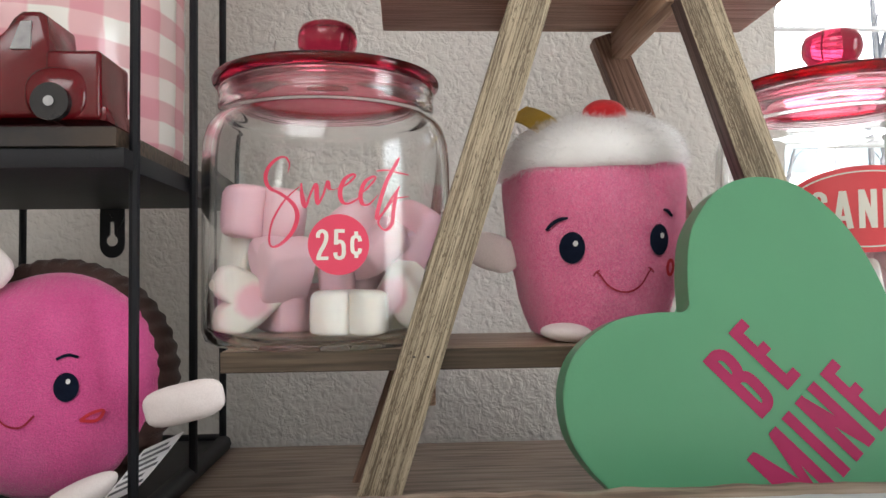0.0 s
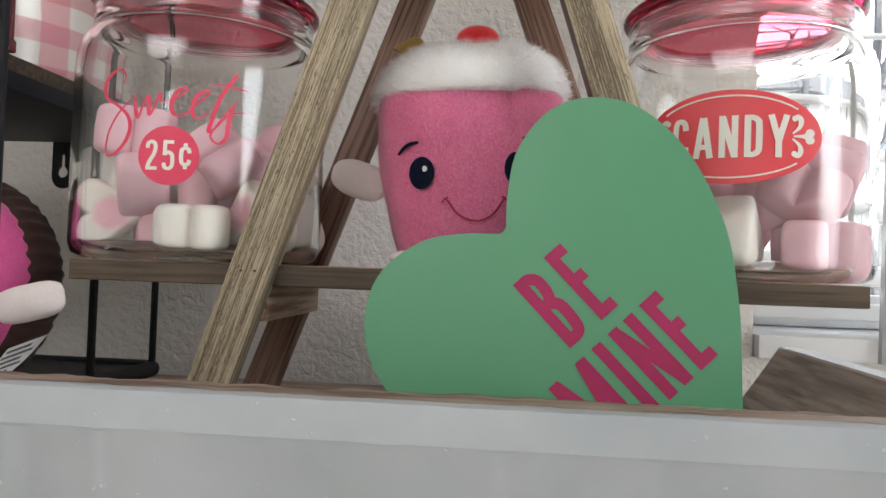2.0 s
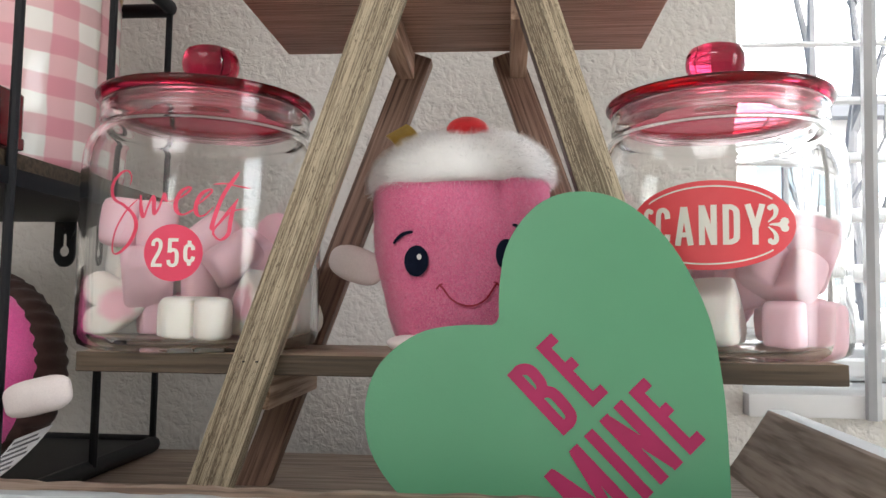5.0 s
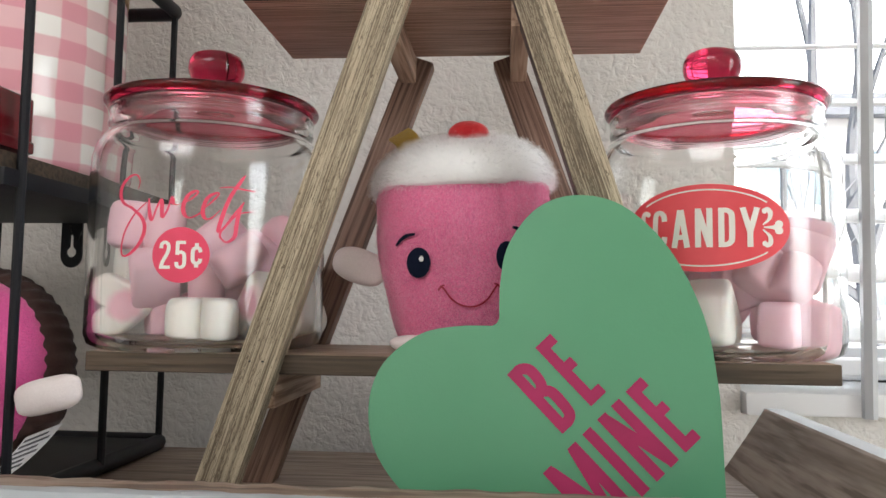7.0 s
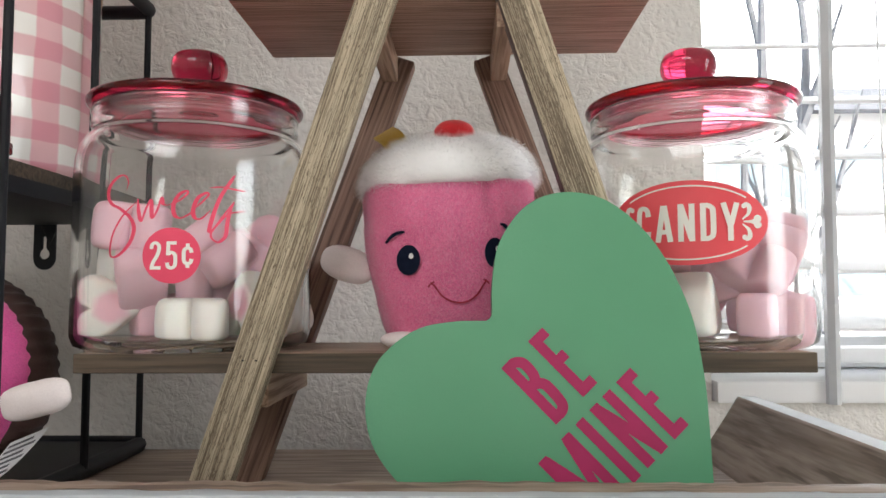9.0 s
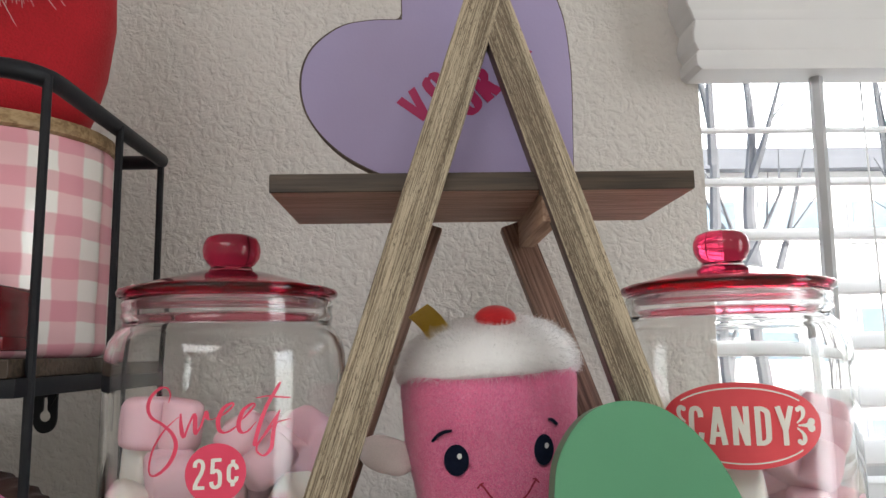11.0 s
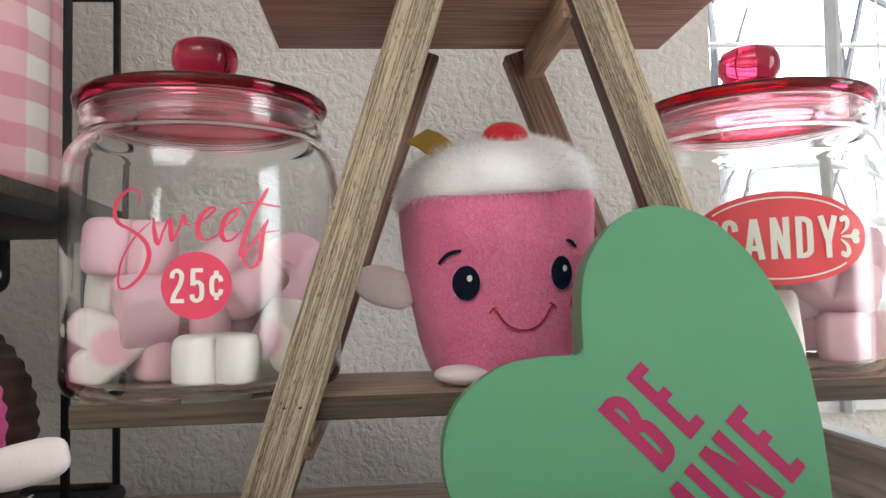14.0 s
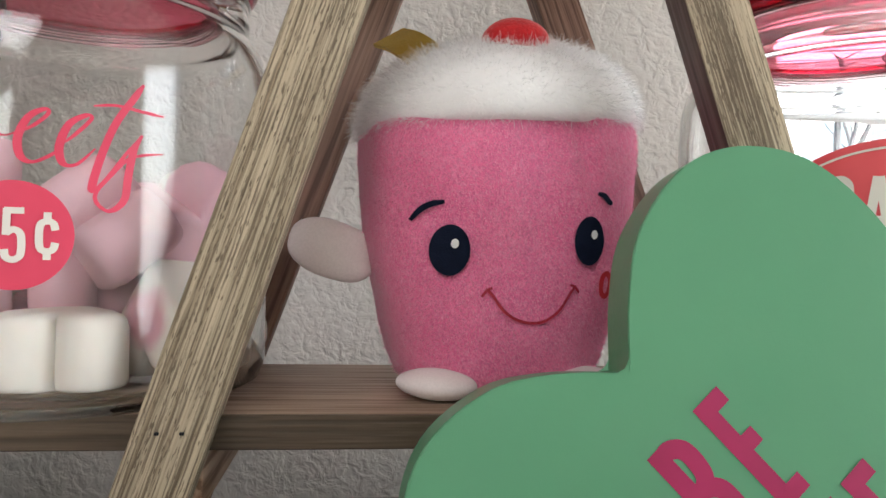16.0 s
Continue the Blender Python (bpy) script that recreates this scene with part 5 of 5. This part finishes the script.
# hanging plate with keyhole
key = [(-0.0125 * 0.7, 0.0), (-0.0090, -0.030)] + [(0.0090 * math.cos(radians(180 + 180 * i / 12)), -0.030 + 0.0105 * math.sin(radians(180 + 180 * i / 12))) for i in range(1, 12)] + [(0.0090, -0.030), (0.0087, 0.0)]
hole = [(0.0016, -0.0135), (-0.0016, -0.0135), (-0.0018, -0.0235)] + [(0.0044 * math.cos(radians(115 + 310 * i / 14)), -0.0275 + 0.0044 * math.sin(radians(115 + 310 * i / 14))) for i in range(15)] + [(0.0018, -0.0235)]
HX, HZ, HY = -0.3250, 0.2440, RY1 - 0.001
bm = bmesh.new()
n = len(hole)


def along(path, count):
    pts = [Vector(p) for p in path + path[:1]]
    lens = [0.0]
    for a, b in zip(pts, pts[1:]):
        lens.append(lens[-1] + (b - a).length)
    out, k = [], 0
    for i in range(count):
        s = lens[-1] * i / count
        while lens[k + 1] < s:
            k += 1
        out.append(pts[k].lerp(pts[k + 1], (s - lens[k]) / max(1e-9, lens[k + 1] - lens[k])))
    return out


def from_angle(path):
    c = Vector((0, -0.022))
    return sorted(path, key=lambda p: math.atan2((p - c).y, (p - c).x))


po, pi_ = from_angle(along(key, 40)), from_angle(along(hole, 40))
o1, i1 = [bm.verts.new((HX + p.x, HY, HZ + p.y)) for p in po], [bm.verts.new((HX + p.x, HY, HZ + p.y)) for p in pi_]
o2, i2 = [bm.verts.new((HX + p.x, HY + 0.002, HZ + p.y)) for p in po], [bm.verts.new((HX + p.x, HY + 0.002, HZ + p.y)) for p in pi_]
for k in range(40):
    j = (k + 1) % 40
    for quad in ((o1[k], o1[j], i1[j], i1[k]), (o2[k], i2[k], i2[j], o2[j]), (o1[k], o2[k], o2[j], o1[j]), (i1[k], i1[j], i2[j], i2[k])):
        bm.faces.new(quad)
part("hanging_plate", bm, BLACK, rack, "black plate with keyhole", sharp=25)

# ---- canister, gnome, truck on the rack's shelf ----
CX, CY = -0.3290, 0.1040
canister = thing("canister", (CX, CY, 0.26), "pink and white gingham ceramic canister with wooden lid", "canister")
part("jar_wall", lathe([(0, 0.2602), (0.070, 0.2602), (0.0755, 0.2625), (0.0775, 0.2680), (0.0780, 0.330), (0.0778, 0.3960), (0.0765, 0.4000), (0.0740, 0.4005), (0.0735, 0.3960), (0, 0.3950)], 0, 0, 72), GINGHAM, canister, "glazed gingham body", m=Matrix.Translation((CX, CY, 0)), sharp=50)
part("lid", lathe([(0, 0.4008), (0.0760, 0.4008), (0.0778, 0.4022), (0.0782, 0.4080), (0.0770, 0.4110), (0.0740, 0.4120), (0, 0.4120)], CX, CY, 72), LID_WOOD, canister, "pale wooden lid", sharp=40)

gx, gy = -0.3270, 0.100
bm = bmesh.new()
prof = [(0.412, 0.050), (0.416, 0.0575), (0.430, 0.0630), (0.460, 0.0695), (0.500, 0.0745), (0.540, 0.0735), (0.580, 0.0560), (0.620, 0.046), (0.680, 0.030), (0.740, 0.010)]
rings = []
for z, r in prof:
    rings.append([(gx + r * math.cos(a) * (1 + 0.05 * noise.noise(Vector((math.cos(a) * 2, math.sin(a) * 2, z * 30)))), gy + 0.85 * r * math.sin(a), z) for a in (2 * math.pi * i / 40 for i in range(40))])
loft(rings, bm=bm)
for f in bm.faces:
    f.material_index = 0
# beard: a bib of tapering locks
rng = random.Random(9)
for k in range(7000):
    x = gx + rng.uniform(-0.074, 0.050)
    z = 0.560 + rng.uniform(-0.035, 0.05)
    ln = rng.uniform(0.050, 0.135) * (1 - abs(x - gx + 0.036) / 0.125)
    y = gy - 0.066 * math.sqrt(max(0.05, 1 - ((x - gx) / 0.076) ** 2)) - rng.uniform(0.0, 0.012)
    sway = rng.gauss(0, 0.010) * (2.2 if k % 9 == 0 else 1.0)
    pts = [Vector((x, y + 0.004, z)), Vector((x + 0.4 * sway, y - 0.004, z - 0.5 * ln)), Vector((x + sway, y - 0.001 + rng.gauss(0, 0.002), z - ln))]
    rows = []
    for p, w in zip(spline(pts, 3), (0.0005, 0.0005, 0.00045, 0.0004, 0.0003, 0.0002, 0.0001)):
        rows.append((bm.verts.new(p - Vector((w, 0, 0))), bm.verts.new(p + Vector((w, 0, 0)))))
    for (a, b), (c, d) in zip(rows, rows[1:]):
        f = bm.faces.new((a, b, d, c))
        f.material_index = 1
single("gnome_doll", bm, [GNOME_RED, HAIR], "red fleece gnome doll with long white beard on the canister", "doll", at=(gx, gy, 0.412), sharp=80)
single("cloth_label", box(-0.2515, -0.2400, 0.0445, 0.0451, 0.5080, 0.5240, 0.0002, 1), SATIN, "small white cloth label on the red gnome", "label", at=(-0.2455, 0.045, 0.508))
bm = pad((-0.2320, 0.048, 0.5215), 0.0125, 0.0012, 0.0275, Euler((0, radians(-14), radians(-20))).to_matrix())
single("hang_tag", bm, SATIN, "white oval tag hanging on the red gnome", "tag", at=(-0.232, 0.048, 0.500), sharp=80)

truck = thing("toy_truck", (-0.300, 0.010, 0.26), "glossy dark red ceramic pickup truck figurine on the shelf", "figurine")
TY0, TY1 = -0.0120, 0.0240
cab_line = [(-0.352, 0.266), (-0.352, 0.290), (-0.346, 0.297), (-0.310, 0.2985), (-0.3040, 0.3000), (-0.2970, 0.3150), (-0.2925, 0.3185), (-0.2845, 0.3185), (-0.2815, 0.3165), (-0.2800, 0.2995), (-0.2800, 0.266)]
part("cab", prism(cab_line, TY0 + 0.0015, TY1, 0.0030), TRUCK_RED, truck, "dark red glazed cab and bonnet", sharp=60)
bed = box(-0.2805, -0.2545, TY0, TY1 + 0.002, 0.2645, 0.2985, 0.0025, 3)
part("truck_bed", bed, TRUCK_RED, truck, "dark red glazed load bed", sharp=60)
part("bumper", box(-0.2560, -0.2520, TY0 + 0.002, TY1, 0.2640, 0.2715, 0.0015), TRUCK_RED, truck)
for x in (-0.2750, -0.3360):
    part("fender", pad((x, TY0 + 0.001, 0.2770), 0.0150, 0.0055, 0.0130, Matrix.Identity(3), 2.6), TRUCK_RED, truck, sharp=80)
for x in (-0.2750, -0.3360):
    bm = lathe([(0, -0.003), (0.0072, -0.003), (0.0090, -0.001), (0.0090, 0.003), (0, 0.003)], 0, 0, 28)
    w = part("wheel", bm, TYRE, truck, "black glazed wheel", m=pose(x, TY0 - 0.0045, 0.2715, 90))
    bm = lathe([(0, -0.0038), (0.0018, -0.0036), (0.0025, -0.0030), (0, -0.0029)], 0, 0, 20)
    hub = new("hub", mesh_of("hub", bm, SILVER))
    hub.parent = w
    tagged(hub, "pale glazed hub")
    hub.matrix_basis = pose(0, 0, 0.0068)
bm = prism([(-0.2975, 0.2990), (-0.2925, 0.3125), (-0.2875, 0.3128), (-0.2880, 0.2990)], TY0 + 0.0003, TY0 + 0.0020, 0.0004)
part("truck_window", bm, SILVER, truck, "pale glazed side window")

# ---- plush in the rack's lower tier ----
QX, QY, QZ = -0.2972, 0.046, 0.1325
cupcake = thing("plush_toy", (QX, QY, DECK_Z + 0.0085), "hot pink round plush with ribbed chocolate brown rim", "plush toy")
face_m = pose(QX, QY, QZ, 90 - 4, 0, -6) @ Matrix.Scale(0.95, 4)
rings = []
for z, r in ((-0.020, 0.050), (-0.018, 0.060), (-0.008, 0.0665), (0.004, 0.0690), (0.014, 0.0680), (0.020, 0.0640), (0.021, 0.0560)):
    rings.append([((r + 0.0009 * math.cos(44 * a) * (1 if abs(z) < 0.022 else 0.4)) * math.cos(a), (r + 0.0009 * math.cos(44 * a)) * math.sin(a), z) for a in (2 * math.pi * i / 264 for i in range(264))])
part("ribbed_rim", loft(rings), BROWN_PLUSH, cupcake, "chocolate brown ribbed rim", m=face_m, sharp=80)
rings = []
FACE_RINGS = [(0.012, 0.0640), (0.020, 0.0645), (0.028, 0.0605), (0.035, 0.0480), (0.039, 0.034), (0.041, 0.016), (0.0413, 0.003)]
for z, r in FACE_RINGS:
    rings.append([(r * math.cos(a) * (1 + 0.05 * noise.noise(Vector((2 * math.cos(a), 2 * math.sin(a), z * 40)))), r * math.sin(a) * (1 - 0.10 * max(0.0, math.cos(a - radians(125))) ** 2), z + 0.0016 * noise.noise(Vector((r * 60 * math.cos(a), r * 25 * math.sin(a), 4.0)))) for a in (2 * math.pi * i / 60 for i in range(60))])
part("face", loft(rings), HOT_PINK, cupcake, "hot pink velour face", m=face_m, sharp=80)


def on_face(bm, lift):
    for v in bm.verts:
        r = math.hypot(v.co.x, v.co.y)
        z = 0.020
        for (za, ra), (zb, rb) in zip(FACE_RINGS, FACE_RINGS[1:]):
            if rb <= r <= ra:
                z = zb + (za - zb) * (r - rb) / (ra - rb)
        if r < 0.003:
            z = 0.0413
        v.co.z = z + lift
    return bm


for ex in (-0.024, 0.026):
    part("eye", on_face(disc_grid(0.0066, 0.0076, ex, -0.002, 4, 26), 0.0012), NAVY_THREAD, cupcake, "navy embroidered eye", m=face_m)
    part("eye_glint", on_face(disc_grid(0.0012, 0.0014, ex + 0.0012, 0.001, 2, 12), 0.0018), WHITE_THREAD, cupcake, m=face_m)
    part("brow", on_face(ribbon(spline([Vector((ex - 0.006, 0.0125)), Vector((ex, 0.0148)), Vector((ex + 0.0055, 0.0135))], 5), 0.0016), 0.0012), NAVY_THREAD, cupcake, m=face_m)
part("smile", on_face(ribbon(spline([Vector((-0.011, -0.017)), Vector((-0.005, -0.022)), Vector((0.003, -0.0225)), Vector((0.010, -0.0165))], 6), 0.0011), 0.0012), CRIMSON_THREAD, cupcake, m=face_m)
part("cheek_stitch", on_face(ribbon(spline([Vector((0.033, -0.0195)), Vector((0.039, -0.0155)), Vector((0.0445, -0.0145)), Vector((0.041, -0.0195)), Vector((0.033, -0.0195))], 5), 0.0016), 0.0012), RED_THREAD, cupcake, m=face_m)
part("arm", pad((-0.2150, -0.008, 0.1265), 0.0205, 0.0062, 0.0096, Euler((0, radians(-14), radians(-6))).to_matrix(), 3.4), WHITE_FELT, cupcake, "white felt arm", sharp=80)
part("arm", pad((-0.3250, 0.018, 0.1960), 0.0160, 0.0062, 0.0110, Euler((0, radians(40), radians(6))).to_matrix(), 2.6), WHITE_FELT, cupcake, "white felt arm", sharp=80)
part("foot", pad((-0.2640, -0.0200, 0.0830), 0.0240, 0.0120, 0.0075, Euler((0, radians(-30), radians(10))).to_matrix()), WHITE_FELT, cupcake, "white felt foot", sharp=80)
tag_rings = []
for i in range(9):
    t = i / 8
    p = Vector((-0.2330 - 0.0200 * t, 0.018 - 0.012 * t + 0.004 * math.sin(3 * t), 0.1030 - 0.026 * t))
    a = Vector((0.0095, 0.002, 0.004)) * (1.0 if t < 0.9 else 0.85)
    nrm = Vector((0, -0.0003, 0.0001))
    tag_rings.append([p - a - nrm, p + a - nrm, p + a + nrm, p - a + nrm])
tag = part("care_tag", loft(tag_rings), SATIN, cupcake, "white satin care tag with grey print", sharp=60)
for k in range(6):
    t = 0.12 + 0.14 * k
    p = Vector((-0.2330 - 0.0200 * t, 0.018 - 0.012 * t + 0.004 * math.sin(3 * t) - 0.0008, 0.1030 - 0.026 * t))
    a, d = Vector((0.0080, 0.0017, 0.0034)), Vector((-0.0200, -0.012, -0.030)) * 0.028
    bm = bmesh.new()
    bm.faces.new([bm.verts.new(p + q) for q in (-a - d, a * (0.6 + 0.4 * (k % 2)) - d, a * (0.6 + 0.4 * (k % 2)) + d, -a + d)])
    part("print_bar", bm, TAG_INK, tag, "", smooth=False)
